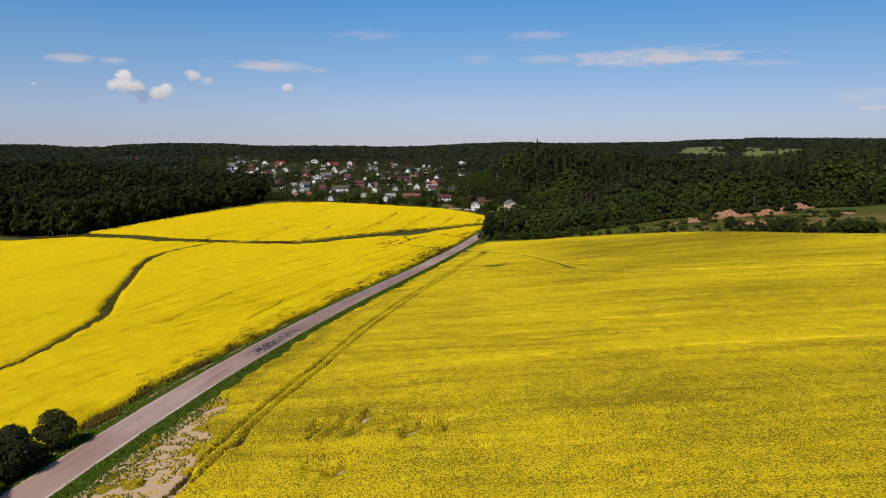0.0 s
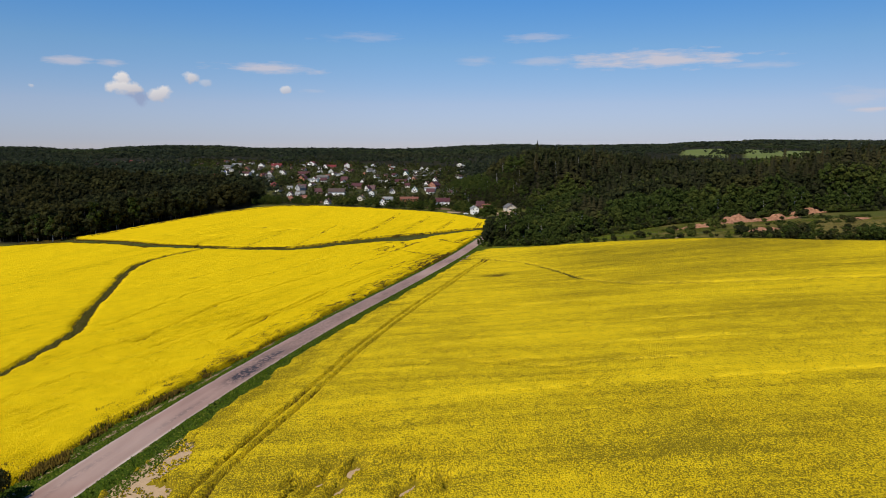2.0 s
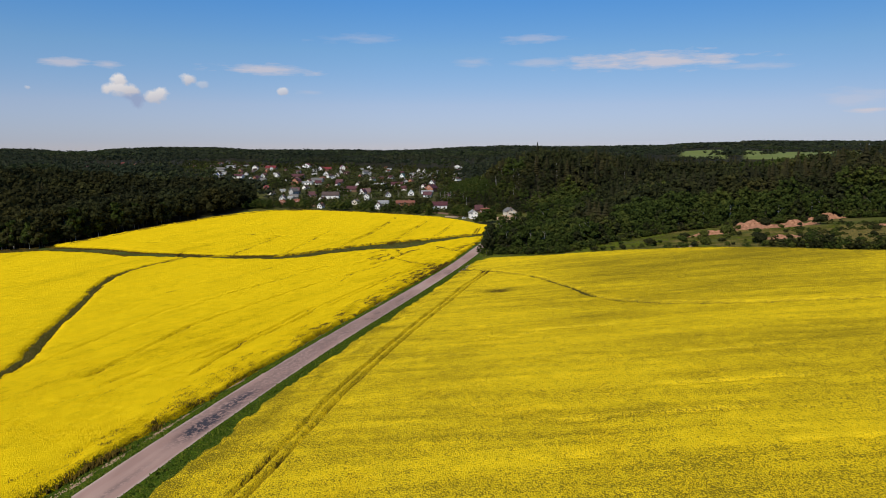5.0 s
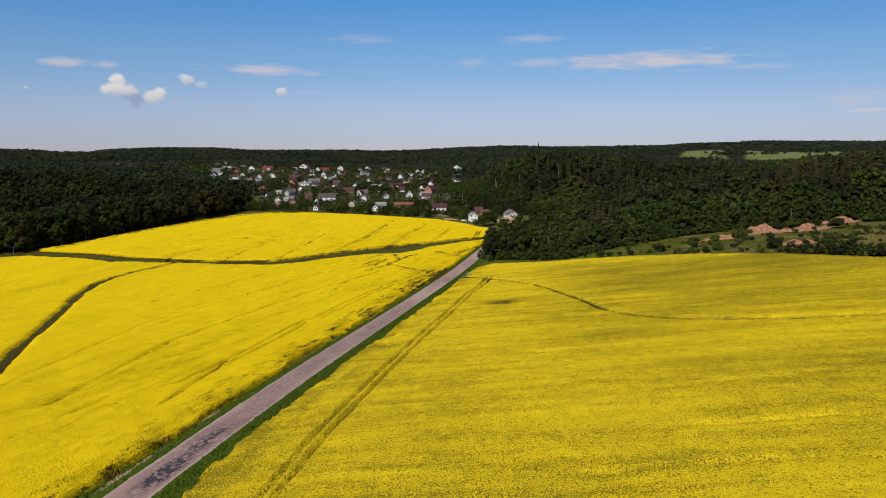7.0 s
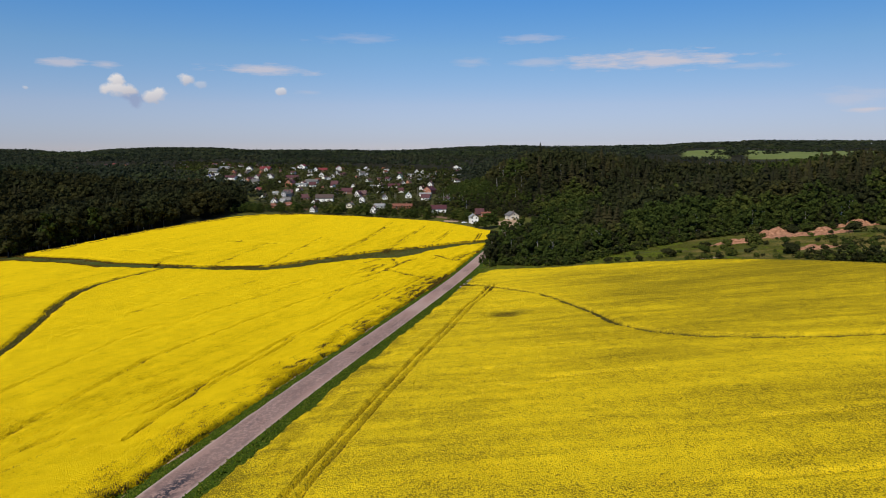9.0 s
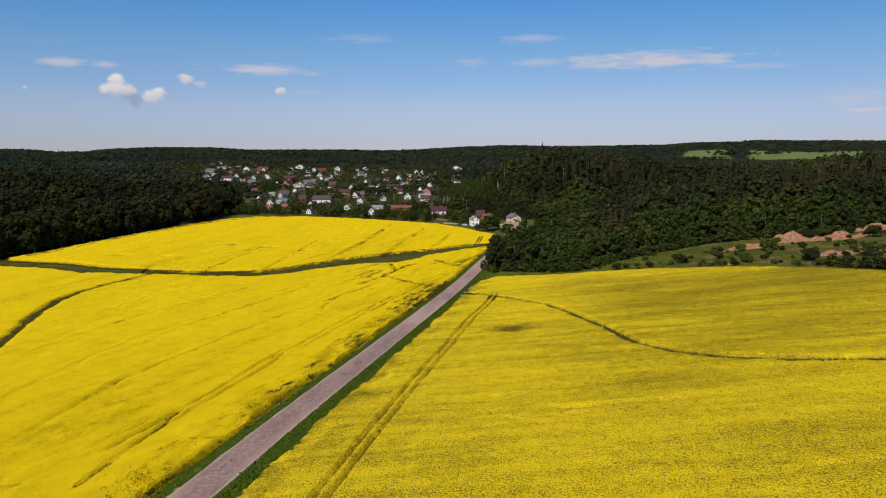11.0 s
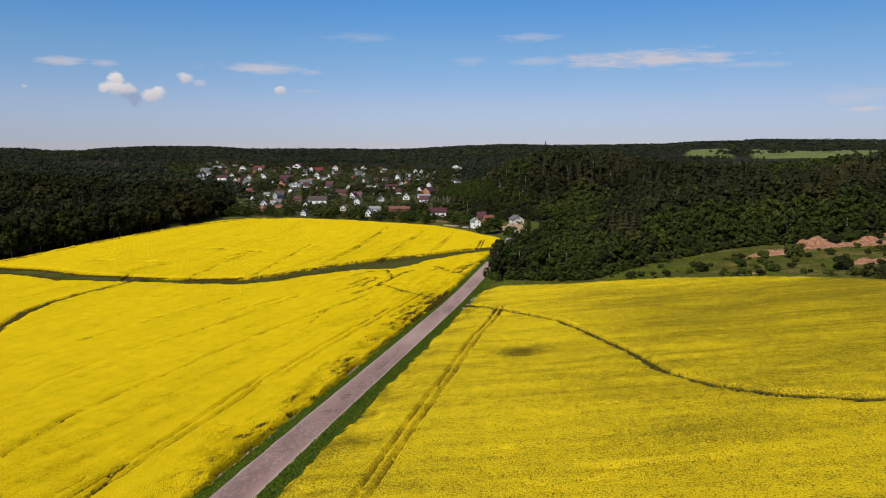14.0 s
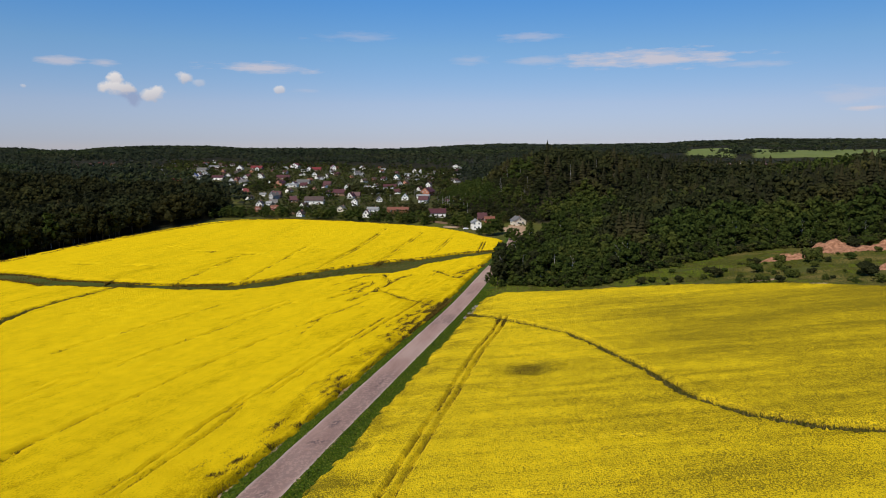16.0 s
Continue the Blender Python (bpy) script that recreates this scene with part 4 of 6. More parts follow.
ok = vnoise(xx, yy * 0.5, 3, 791) > 0.3
xx, yy = xx[ok], yy[ok]
STALKS.append(np.stack([xx, yy, land(xx, yy) + 0.85 * np.maximum(crop_left(xx, yy), 0.1)], -1))
rl = random.Random(44)
for k in range(240):
    y0 = rl.uniform(75, 350)
    d0 = -rl.uniform(7.2, 9.0) - 6 * rl.random() ** 2
    ln = rl.uniform(2, 6)
    x0 = float(road_x(y0)) + d0
    STALKS.append(stalk_points([(x0, y0), (x0 + 0.32 * ln, y0 + ln)], 0.35, 0.06, 800 + k, crop_left, 1.2, 0.3, 2))
P = np.concatenate(STALKS)
P = P[(np.abs(P[:, 0]) < 0.66 * (P[:, 1] + 8) + 6)]
far_p = P[:, 1] > 300
tufts("rape_stalks", P[~far_p], 0.34, M_STALK, "bare brown and green rape stalks along ruts and field edges", 792, low=1.8, lean=0.4)
tufts("rape_stalks", P[far_p], 0.62, M_STALK, "bare brown and green rape stalks along ruts and field edges", 793, low=1.0, lean=0.4)


# ---------------------------------------------------------------- trees
OCT_V = U([(1, 0, 0), (0, 1, 0), (-1, 0, 0), (0, -1, 0), (0, 0, 1), (0, 0, -1)], float)
OCT_F = U([(0, 1, 4), (1, 2, 4), (2, 3, 4), (3, 0, 4), (1, 0, 5), (2, 1, 5), (3, 2, 5), (0, 3, 5)])
_bm = bmesh.new()
bmesh.ops.create_icosphere(_bm, subdivisions=1, radius=1)
ICO_V = U([v.co[:] for v in _bm.verts])
ICO_F = U([[v.index for v in f.verts] for f in _bm.faces])
_bm.free()


def leaf_shell(rng, centres, radii, count, size, squash=0.85, tri=False):
    """Leaf clumps as small bent cards over the skin of several lumps, and a jagged dark core in each."""
    w = radii ** 2 / (radii ** 2).sum()
    k = rng.choice(len(centres), count, p=w)
    v = rng.normal(size=(count, 3))
    v /= np.linalg.norm(v, axis=1, keepdims=True)
    v[:, 2] = np.where(v[:, 2] < -0.35, -v[:, 2], v[:, 2])
    p = centres[k] + v * (radii[k] * rng.uniform(0.82, 1.12, count))[:, None] * (1, 1, squash)
    t = np.cross(v, rng.normal(size=(count, 3)))
    t /= np.linalg.norm(t, axis=1, keepdims=True)
    b = np.cross(v, t) + v * rng.normal(0, 0.5, (count, 1))
    s = (size * rng.uniform(0.6, 1.35, count))[:, None]
    q = np.stack([p - t * s * 0.5, p + b * s * 0.55 + v * s * 0.25, p + t * s * 0.5, p - b * s * 0.55 + v * s * 0.2], 1)
    if tri:
        V, F = q[:, :3].reshape(-1, 3), np.arange(count * 3).reshape(-1, 3)
    else:
        V, F = q.reshape(-1, 3), (np.array([[0, 1, 2], [0, 2, 3]])[None] + (np.arange(count) * 4)[:, None, None]).reshape(-1, 3)
    CV, CF = (OCT_V, OCT_F) if tri else (ICO_V, ICO_F)
    cv = CV[None] * (radii * (0.86 if tri else 0.72))[:, None, None] * (1, 1, squash) * rng.uniform(0.8, 1.15, (len(centres), len(CV), 1)) + centres[:, None]
    cf = CF[None] + (np.arange(len(centres)) * len(CV))[:, None, None] + len(V)
    return np.concatenate([V, cv.reshape(-1, 3)]), np.concatenate([F, cf.reshape(-1, 3)])


def broadleaf(seed, lumps, leaves, size, slim=1.0, tri=False, low=0.24):
    """Crown of a tree one unit tall, as vertices and triangles."""
    rng = np.random.default_rng(seed)
    c, r = [], []
    for i in range(lumps):
        u = (i + 0.5) / lumps
        z = low + (0.88 - low) * u
        spread = 0.19 * slim * math.sin(math.pi * min(1, 0.25 + 0.75 * u)) + 0.03
        a = i * 2.4 + rng.uniform(-0.5, 0.5)
        c.append((math.cos(a) * spread, math.sin(a) * spread, z + rng.uniform(-0.04, 0.04)))
        r.append((0.155 - 0.055 * u) * rng.uniform(0.85, 1.2) * (0.75 + 0.25 * slim) * (7 / max(lumps, 5)) ** 0.33)
    return leaf_shell(rng, U(c), U(r), leaves, size, 0.95, tri)


def spruce(seed, tiers, per):
    """Crown of a conifer one unit tall: drooping, ragged tiers of boughs."""
    rng = np.random.default_rng(seed)
    V, F = [], []
    for i in range(tiers):
        u = i / tiers
        z, r = 0.14 + 0.84 * u, 0.155 * (1 - u) ** 0.85 + 0.012
        for j in range(per):
            a = j * 6.283 / per + i * 1.9 + rng.uniform(-0.3, 0.3)
            rr, wd = r * rng.uniform(0.7, 1.25), 6.283 / per * 0.75
            n = len(V)
            V += [(0, 0, z + 0.075), (math.cos(a - wd) * rr * 0.7, math.sin(a - wd) * rr * 0.7, z - 0.02),
                  (math.cos(a) * rr, math.sin(a) * rr, z - 0.045 * rng.uniform(0.4, 1.4)), (math.cos(a + wd) * rr * 0.7, math.sin(a + wd) * rr * 0.7, z - 0.02)]
            F += [(n, n + 1, n + 2), (n, n + 2, n + 3)]
    return U(V), U(F)


def trunk_mesh(name, h, r, material, seed, limbs=5, top=0.75):
    """A tapered trunk with limbs reaching into the crown."""
    rng = np.random.default_rng(seed)
    bm = bmesh.new()

    def tube(a, b, r0, r1, n=7):
        a, b = Vector(a), Vector(b)
        q = (b - a).to_track_quat('Z', 'Y')
        rings = []
        for p, rad in ((a, r0), (a.lerp(b, 0.5) + Vector(rng.normal(0, rad_j(r0), 3)), (r0 + r1) / 2), (b, r1)):
            rings.append([bm.verts.new(p + q @ Vector((math.cos(t) * rad, math.sin(t) * rad, 0))) for t in (k * 6.283 / n for k in range(n))])
        for lo, hi in zip(rings, rings[1:]):
            for k in range(n):
                bm.faces.new((lo[k], lo[(k + 1) % n], hi[(k + 1) % n], hi[k]))

    def rad_j(v):
        return v * 0.25
    tube((0, 0, -0.6), (0, 0, h * top), r * 1.15, r * 0.35)
    for i in range(limbs):
        z = h * (0.28 + 0.4 * i / max(1, limbs))
        a = i * 2.4
        tube((0, 0, z), (math.cos(a) * h * 0.13, math.sin(a) * h * 0.13, z + h * 0.14), r * 0.4, r * 0.12, 5)
    return bm_mesh(name, bm, material, True)


def crown_mesh(name, vf, h, material, tint):
    V, F = vf
    return mesh_np(name, V * h, F, material, {"tint": np.full(len(V), tint)})


def tree_thing(name, vf, h, leaf, bark, label, tint, seed, limbs=5, r=None, group="trees at the wood's edge", top=0.75):
    e = new(name)
    tagged(e, label, "tree", group)
    part("trunk", trunk_mesh("trunk", h, r or h * 0.013, bark, seed, limbs, top), e)
    part("crown", crown_mesh("crown", vf, h, leaf, tint), e)
    return e


KINDS = []
for i in range(4):
    KINDS.append(tree_thing("deciduous_tree", broadleaf(100 + i, 12, 560, 0.060, 0.85 + 0.15 * (i % 2)), 1.0 * (15 + 2 * i), M_LEAF, M_BARK,
                            "tall dark green deciduous tree at the wood edge", 0.2 + 0.2 * i, i))
for i in range(3):
    KINDS.append(tree_thing("deciduous_tree", broadleaf(120 + i, 10, 540, 0.066, 1.05), 11 + 2 * i, M_LEAF_FRESH, M_BARK,
                            "fresh green bushy deciduous tree at the wood edge", 0.3 + 0.2 * i, 10 + i))
for i in range(2):
    KINDS.append(tree_thing("birch_tree", broadleaf(140 + i, 9, 360, 0.06, 0.75), 19 + 2 * i, M_LEAF_FRESH, M_BIRCH,
                            "slender birch tree with a pale white trunk", 0.5, 20 + i, 6, 0.17))
for i in range(2):
    KINDS.append(tree_thing("spruce_tree", spruce(160 + i, 20, 11), 22 + 3 * i, M_NEEDLE, M_BARK, "tall dark spruce tree with drooping boughs", 0.3, 30 + i, 0, 0.22, top=0.93))


CLEAR = [(27.5, 597), (29, 580), (58, 612), (58, 600), (55, 588), (51, 577), (47, 586), (36, 644), (36, 632), (40, 638), (1, 653), (-12, 746), (-10, 836)]


def spread(poly, gap, seed, depth=None, margin=0.0):
    """Points over a wood at about the given gap, with their distance from its edge."""
    rng = np.random.default_rng(seed)
    P = U(poly, float)
    (x0, y0), (x1, y1) = P.min(0), P.max(0)
    X, Y = np.meshgrid(np.arange(x0, x1, gap), np.arange(y0, y1, gap))
    X, Y = (X + rng.uniform(-0.48, 0.48, X.shape) * gap).ravel(), (Y + rng.uniform(-0.48, 0.48, Y.shape) * gap).ravel()
    ok = inside(X, Y, poly) & (np.abs(X) < 0.68 * Y + 20)
    for cx, cy in CLEAR:
        ok &= np.hypot(X - cx, Y - cy) > 9.5
    X, Y = X[ok], Y[ok]
    e, _ = line_dist(X, Y, list(poly) + [poly[0]])
    if depth:
        ok = (e < depth) & (e > margin)
        X, Y, e = X[ok], Y[ok], e[ok]
    return X, Y, e


def put_tree(kind, x, y, s, rng, sink=0.15):
    z = float(land(x, y)) - sink
    return copy_thing(kind, pose(x, y, z, rng.uniform(-2, 2), rng.uniform(-2, 2), rng.uniform(0, 360)) @ Matrix.Diagonal((s * rng.uniform(0.9, 1.15), s * rng.uniform(0.9, 1.15), s, 1)))


rng_t = random.Random(5)
EDGE_TREES = []
for poly, seed, lim in ((WOOD_LEFT, 201, 80), (WOOD_RIGHT, 202, 190)):
    X, Y, e = spread(poly, 5.2, seed, 11, 0.5)
    front = (Y < 640) & (X > -420) & (X < 330)
    X, Y, e = X[front], Y[front], e[front]
    pick = np.argsort(np.hypot(X, Y - 100))[:lim]
    for x, y, d in zip(X[pick], Y[pick], e[pick]):
        left = poly is WOOD_LEFT
        if left:
            kind = KINDS[rng_t.choice((0, 1, 2, 3, 3, 2, 7, 5))]
            s = rng_t.uniform(0.85, 1.25) * (0.75 if d < 3 else 1.0)
        else:
            kind = KINDS[rng_t.choice((0, 1, 4, 5, 6, 5, 4, 7, 8))]
            s = rng_t.uniform(0.5, 0.85)
            if d < 3.2:
                kind, s = KINDS[rng_t.choice((4, 5, 6))], rng_t.uniform(0.3, 0.55)
        put_tree(kind, float(x), float(y), s, rng_t)
        EDGE_TREES.append((x, y))
for x, y, s in ((32.5, 566, 0.7), (35.5, 566, 0.95), (38, 572, 0.9), (20, 600, 0.45), (-2, 630, 0.55), (-9, 612, 0.5), (12, 631, 0.4), (45, 620, 0.6), (50, 628, 0.65), (24, 626, 0.55), (70, 622, 0.6), (64, 590, 0.45), (27.5, 572, 0.42), (31, 570, 0.6), (41, 573, 0.75), (44.5, 541, 0.62), (46.5, 549, 0.6), (48, 536, 0.7)):
    put_tree(KINDS[5], x, y, s, rng_t)
for x, y, s in ((25, 379, 0.34), (29, 381, 0.36), (33, 377, 0.4), (38, 372, 0.35), (43, 369, 0.4), (49, 365, 0.36), (55, 363, 0.42), (61, 366, 0.36), (68, 371, 0.4), (75, 379, 0.36)):
    put_tree(KINDS[4 + int(x) % 3], x, y, s, rng_t, 1.2)
for x, y, s in ((95, 726, 1.3), (90, 729, 0.85)):
    put_tree(KINDS[9], x, y, s, rng_t)
for k in KINDS:
    for o in (*k.children_recursive, k):
        bpy.data.objects.remove(o)


def joined(name, templates, X, Y, H, which, tint, material, label, wide=1.0, category="trees"):
    """Many trees of a wood as one mesh: each a turned and scaled copy of a template."""
    rng = np.random.default_rng(len(X))
    Vs, Fs, Ts, off = [], [], [], 0
    Z = land(X, Y) - 0.3
    for k, (V, F) in enumerate(templates):
        m = which == k
        n = int(m.sum())
        if not n:
            continue
        a = rng.uniform(0, 6.283, n)
        ca, sa = np.cos(a)[:, None], np.sin(a)[:, None]
        h = H[m][:, None]
        ws = h * rng.uniform(0.85, 1.25, n)[:, None] * wide
        vx = (V[None, :, 0] * ca - V[None, :, 1] * sa) * ws + X[m][:, None]
        vy = (V[None, :, 0] * sa + V[None, :, 1] * ca) * ws + Y[m][:, None]
        vz = V[None, :, 2] * h + Z[m][:, None]
        Vs.append(np.stack([vx, vy, vz], -1).reshape(-1, 3))
        Fs.append((F[None] + (np.arange(n) * len(V))[:, None, None]).reshape(-1, 3) + off)
        Ts.append(np.repeat(tint[m], len(V)))
        off += n * len(V)
    ob = part(name, mesh_np(name, np.concatenate(Vs), np.concatenate(Fs), material, {"tint": np.concatenate(Ts)}))
    return tagged(ob, label, category, kind="stuff")


MID = [broadleaf(300 + i, 6, 110, 0.11, 0.6 + 0.16 * (i % 4), True) for i in range(5)]
MID_POOR = [broadleaf(320 + i, 3, 40, 0.12, 0.7 + 0.1 * i, True) for i in range(4)]
MID_SPRUCE = [spruce(330 + i, 10, 6) for i in range(3)]
FAR = [broadleaf(340 + i, 2, 13, 0.18, 1.0, True) for i in range(4)]
FARTHEST = [broadleaf(345 + i, 1, 6, 0.22, 1.0, True) for i in range(4)]
FAR_SPRUCE = [spruce(350 + i, 4, 5) for i in range(2)]

for poly, seed, left in ((WOOD_LEFT, 211, True), (WOOD_RIGHT, 212, False)):
    X, Y, e = spread(poly, 7.6 if left else 6.6, seed, 260, 4.0)
    rng = np.random.default_rng(seed)
    patchy = vnoise(X, Y, 45, seed)
    if left:
        H = rng.uniform(17, 25, len(X)) + 4 * (patchy - 0.5) - 4 * smooth(12, 2, e)
        con = rng.random(len(X)) < 0.05
    else:
        H = (7.0 + 4.5 * smooth(60, 110, X) + 3.0 * smooth(6, 30, e) + (9.0 - 3.5 * smooth(60, 110, X)) * smooth(48, 68, e + 26 * (patchy - 0.5))) * rng.uniform(0.72, 1.2, len(X))
        con = (rng.random(len(X)) < 0.10 + 0.38 * smooth(0.4, 0.6, patchy)) & (e + 26 * (patchy - 0.5) > 54)
        knoll = smooth(165, 205, X) * smooth(560, 500, Y) * smooth(34, 48, e)
        con |= rng.random(len(X)) < 0.7 * knoll
        H = np.where(con, H * rng.uniform(0.8, 1.2 - 0.1 * knoll, len(X)), H * (1 - 0.15 * knoll))
    tint = np.clip(0.75 * vnoise(X, Y, 30, seed + 3) + 0.35 * rng.random(len(X)), 0, 1)
    near = (e < (36 if left else 56))
    lab = "dense dark green mixed wood" if left else "mixed wood of birch, aspen and spruce on a hillside"
    g = near & ~con
    fresh = g & (vnoise(X, Y, 30, seed + 9) > (0.66 if left else 0.22 + 0.5 * smooth(30, 58, e)))
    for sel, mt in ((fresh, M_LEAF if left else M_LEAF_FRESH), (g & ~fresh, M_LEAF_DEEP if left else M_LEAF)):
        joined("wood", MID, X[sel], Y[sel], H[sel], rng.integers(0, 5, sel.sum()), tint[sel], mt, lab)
    g = ~near & ~con
    fresh = g & (vnoise(X, Y, 38, seed + 9) > 0.8)
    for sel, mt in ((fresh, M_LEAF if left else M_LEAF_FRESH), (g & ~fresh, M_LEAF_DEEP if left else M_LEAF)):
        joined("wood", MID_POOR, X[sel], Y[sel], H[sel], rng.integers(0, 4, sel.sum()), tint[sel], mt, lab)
    if con.any():
        joined("spruce_wood", MID_SPRUCE, X[con], Y[con], H[con], rng.integers(0, 3, con.sum()), tint[con], M_NEEDLE, "dark spruces standing in the wood", 1.3)


def trunk_rows(name, X, Y, H, material, label, seed):
    """Slim bare stems that show between the crowns, as one mesh."""
    rng = np.random.default_rng(seed)
    n = len(X)
    Z = land(X, Y)
    V = np.zeros((n, 2, 4, 3))
    lean = rng.normal(0, 0.35, (n, 2))
    for k in range(4):
        a = k * 1.5708 + 0.5
        for r, (t, rad) in enumerate(((-0.02, 0.13), (0.97, 0.06))):
            V[:, r, k, 0] = X + math.cos(a) * rad + lean[:, 0] * t
            V[:, r, k, 1] = Y + math.sin(a) * rad + lean[:, 1] * t
            V[:, r, k, 2] = Z + H * t
    q = U([(k, (k + 1) % 4, 4 + (k + 1) % 4, 4 + k) for k in range(4)])
    F = (q[None] + (np.arange(n) * 8)[:, None, None]).reshape(-1, 4)
    return tagged(part(name, mesh_np(name, V.reshape(-1, 3), F, material)), label, "trees", kind="stuff")


X, Y, e = spread(WOOD_RIGHT, 9.0, 215, 130, 24)
rng = np.random.default_rng(216)
ok = (rng.random(len(X)) < 0.08 + 0.28 * (vnoise(X, Y, 30, 217) > 0.62)) & (X < 340) & (Y > 500)
X, Y, e = X[ok], Y[ok] - 1.5, e[ok]
trunk_rows("birch_stems", X, Y, (6 + 7 * smooth(20, 60, e)) * rng.uniform(0.75, 1.25, len(X)), M_BIRCH, "pale slim birch stems among the dark crowns", 218)

X = np.array([2.0, 5.5, 7.0, 11.5, 14.0, 16.5, 19.5, 22.0, 24.5, 3.5, 9.5])
Y = 706 - 2.6 * np.array([0, 1, 3, 4, 6, 8, 12, 15, 18, 2, 5])
trunk_rows("birch_stems", X, Y, rng.uniform(6, 9.5, 11), M_BIRCH, "slim pale birch stems at the village end of the wood", 219)

# the far woods up to the horizon, open where the village and the far meadows lie
HAMLET = [(-665, 1290), (-545, 1290), (-545, 1470), (-665, 1470)]
HAMLET_R = [(430, 1560), (1150, 1560), (1350, 1935), (560, 1935)]
rng = np.random.default_rng(77)
for y0, y1, gap in ((700, 1150, 12.5), (1150, 1800, 13.5), (1800, 2600, 17), (2600, 4700, 32)):
    X, Y = np.meshgrid(np.arange(-0.72 * y1, 0.72 * y1, gap), np.arange(y0, y1, gap))
    X, Y = (X + rng.uniform(-0.5, 0.5, X.shape) * gap).ravel(), (Y + rng.uniform(-0.5, 0.5, Y.shape) * gap).ravel()
    ok = (np.abs(X) < 0.68 * Y + 40)
    for poly in (VILLAGE, HAMLET, HAMLET_R, *MEADOWS):
        ok &= ~inside(X + 25 * (vnoise(X, Y, 60, 7) - 0.5), Y, poly)
    for poly in (WOOD_LEFT, WOOD_RIGHT):
        e, _ = line_dist(X, Y, list(poly) + [poly[0]])
        ok &= ~(inside(X, Y, poly) & (e < 260))
    ok &= (Y > 960) | (np.abs(X) > 150)
    X, Y = X[ok], Y[ok]
    H = rng.uniform(15, 22, len(X)) * (1 + 0.1 * (gap > 16) + 0.25 * (gap > 30))
    con = rng.random(len(X)) < 0.1 + 0.35 * (vnoise(X, Y, 180, 19) > 0.55)
    tint = np.clip(0.8 * vnoise(X, Y, 90, 21) + 0.3 * rng.random(len(X)), 0, 1)
    fresh = ~con & (vnoise(X, Y, 110, 23) > 0.66)
    wide = gap / 11.0
    soft = FAR if gap < 13 else FARTHEST
    # these leaf colours carry the painted haze of distance
    for sel, mt, tm in ((fresh, M_FRESH_HAZE, soft), (~con & ~fresh, M_LEAF_HAZE, soft), (con, M_NEEDLE_HAZE, FAR_SPRUCE)):
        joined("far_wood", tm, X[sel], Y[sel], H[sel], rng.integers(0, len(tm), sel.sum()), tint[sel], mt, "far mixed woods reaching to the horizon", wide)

# far meadows
M_MEADOW = simple("far_meadow", (0.095, 0.125, 0.030), (0.14, 0.16, 0.042), 0.02, rough=0.9, spec=0.1, bump=0.0)
for poly in MEADOWS:
    P = U(poly, float)
    xs, ys = np.arange(P[:, 0].min() - 20, P[:, 0].max() + 20, 14.0), np.arange(P[:, 1].min() - 20, P[:, 1].max() + 20, 14.0)
    X, Y = np.meshgrid(xs, ys)
    V, F = compact(np.stack([X, Y, land(X, Y) + 0.6], -1).reshape(-1, 3), grid_faces(len(xs), len(ys), inside(X, Y, poly)[:-1, :-1]))
    tagged(part("meadow", mesh_np("meadow", V, F, M_MEADOW, None, True)), "far pale green meadow between woods", "meadow", kind="structure")

# meadow trees far off
rng = np.random.default_rng(78)
for cx, cy, n, rad in ((805, 2050, 30, 34), (860, 2160, 30, 34), (955, 2080, 18, 20), (1170, 2230, 22, 34), (615, 1850, 40, 18), (655, 1860, 40, 18), (700, 1862, 40, 18), (600, 1620, 30, 60), (760, 1700, 26, 60), (900, 1640, 40, 90), (1000, 1760, 24, 60), (640, 1700, 70, 60), (880, 1720, 60, 80), (1060, 1740, 50, 70), (560, 1600, 50, 70), (760, 1600, 60, 80)):
    X, Y = cx + rng.normal(0, rad, n), cy + rng.normal(0, rad * 0.6, n)
    joined("far_grove", FAR, X, Y, rng.uniform(14, 22, n) * (0.62 if cy < 1900 else 1.0), rng.integers(0, 4, n), rng.random(n), M_LEAF_HAZE, "small dark grove on a far green meadow", 1.5)


# ---------------------------------------------------------------- meadow, sand, rocks, bushes
SAND = ((134, 380, 21, 9, 2.0), (160, 391, 25, 22, 2.5), (174, 383, 30, 13, 1.5), (178, 388, 16, 11, 1.4), (200, 399, 20, 13, 2.4), (203, 355, 13, 6, 0.9), (152, 343, 18, 9, 0.9), (121, 380, 8, 5, 0.6))


def on_sand(x, y, grow=1.0):
    res = np.zeros(np.shape(x), bool)
    for cx, cy, w, d, h in SAND:
        res |= np.hypot((x - cx) / (w / 2 * grow), (y - cy) / (d / 2 * grow)) < 1
    return res


def bush(h, seed, leaf=None, label="low rounded green bush in the rough meadow", group="bushes on the meadow", leaves=420, leaf_size=0.13):
    rng = np.random.default_rng(seed)
    e = new("bush")
    tagged(e, label, "bush", group)
    n = 6
    c = np.stack([np.cos(np.arange(n) * 2.4) * 0.28, np.sin(np.arange(n) * 2.4) * 0.28, 0.35 + 0.4 * np.arange(n) / n + rng.uniform(-0.05, 0.05, n)], -1)
    V, F = leaf_shell(rng, c, rng.uniform(0.22, 0.34, n), leaves, leaf_size, 0.9)
    part("crown", mesh_np("crown", V * h, F, leaf or M_LEAF_FRESH, {"tint": np.full(len(V), rng.random())}), e)
    part("stem", trunk_mesh("stem", h, h * 0.025, M_BARK, seed, 4, 0.5), e)
    return e


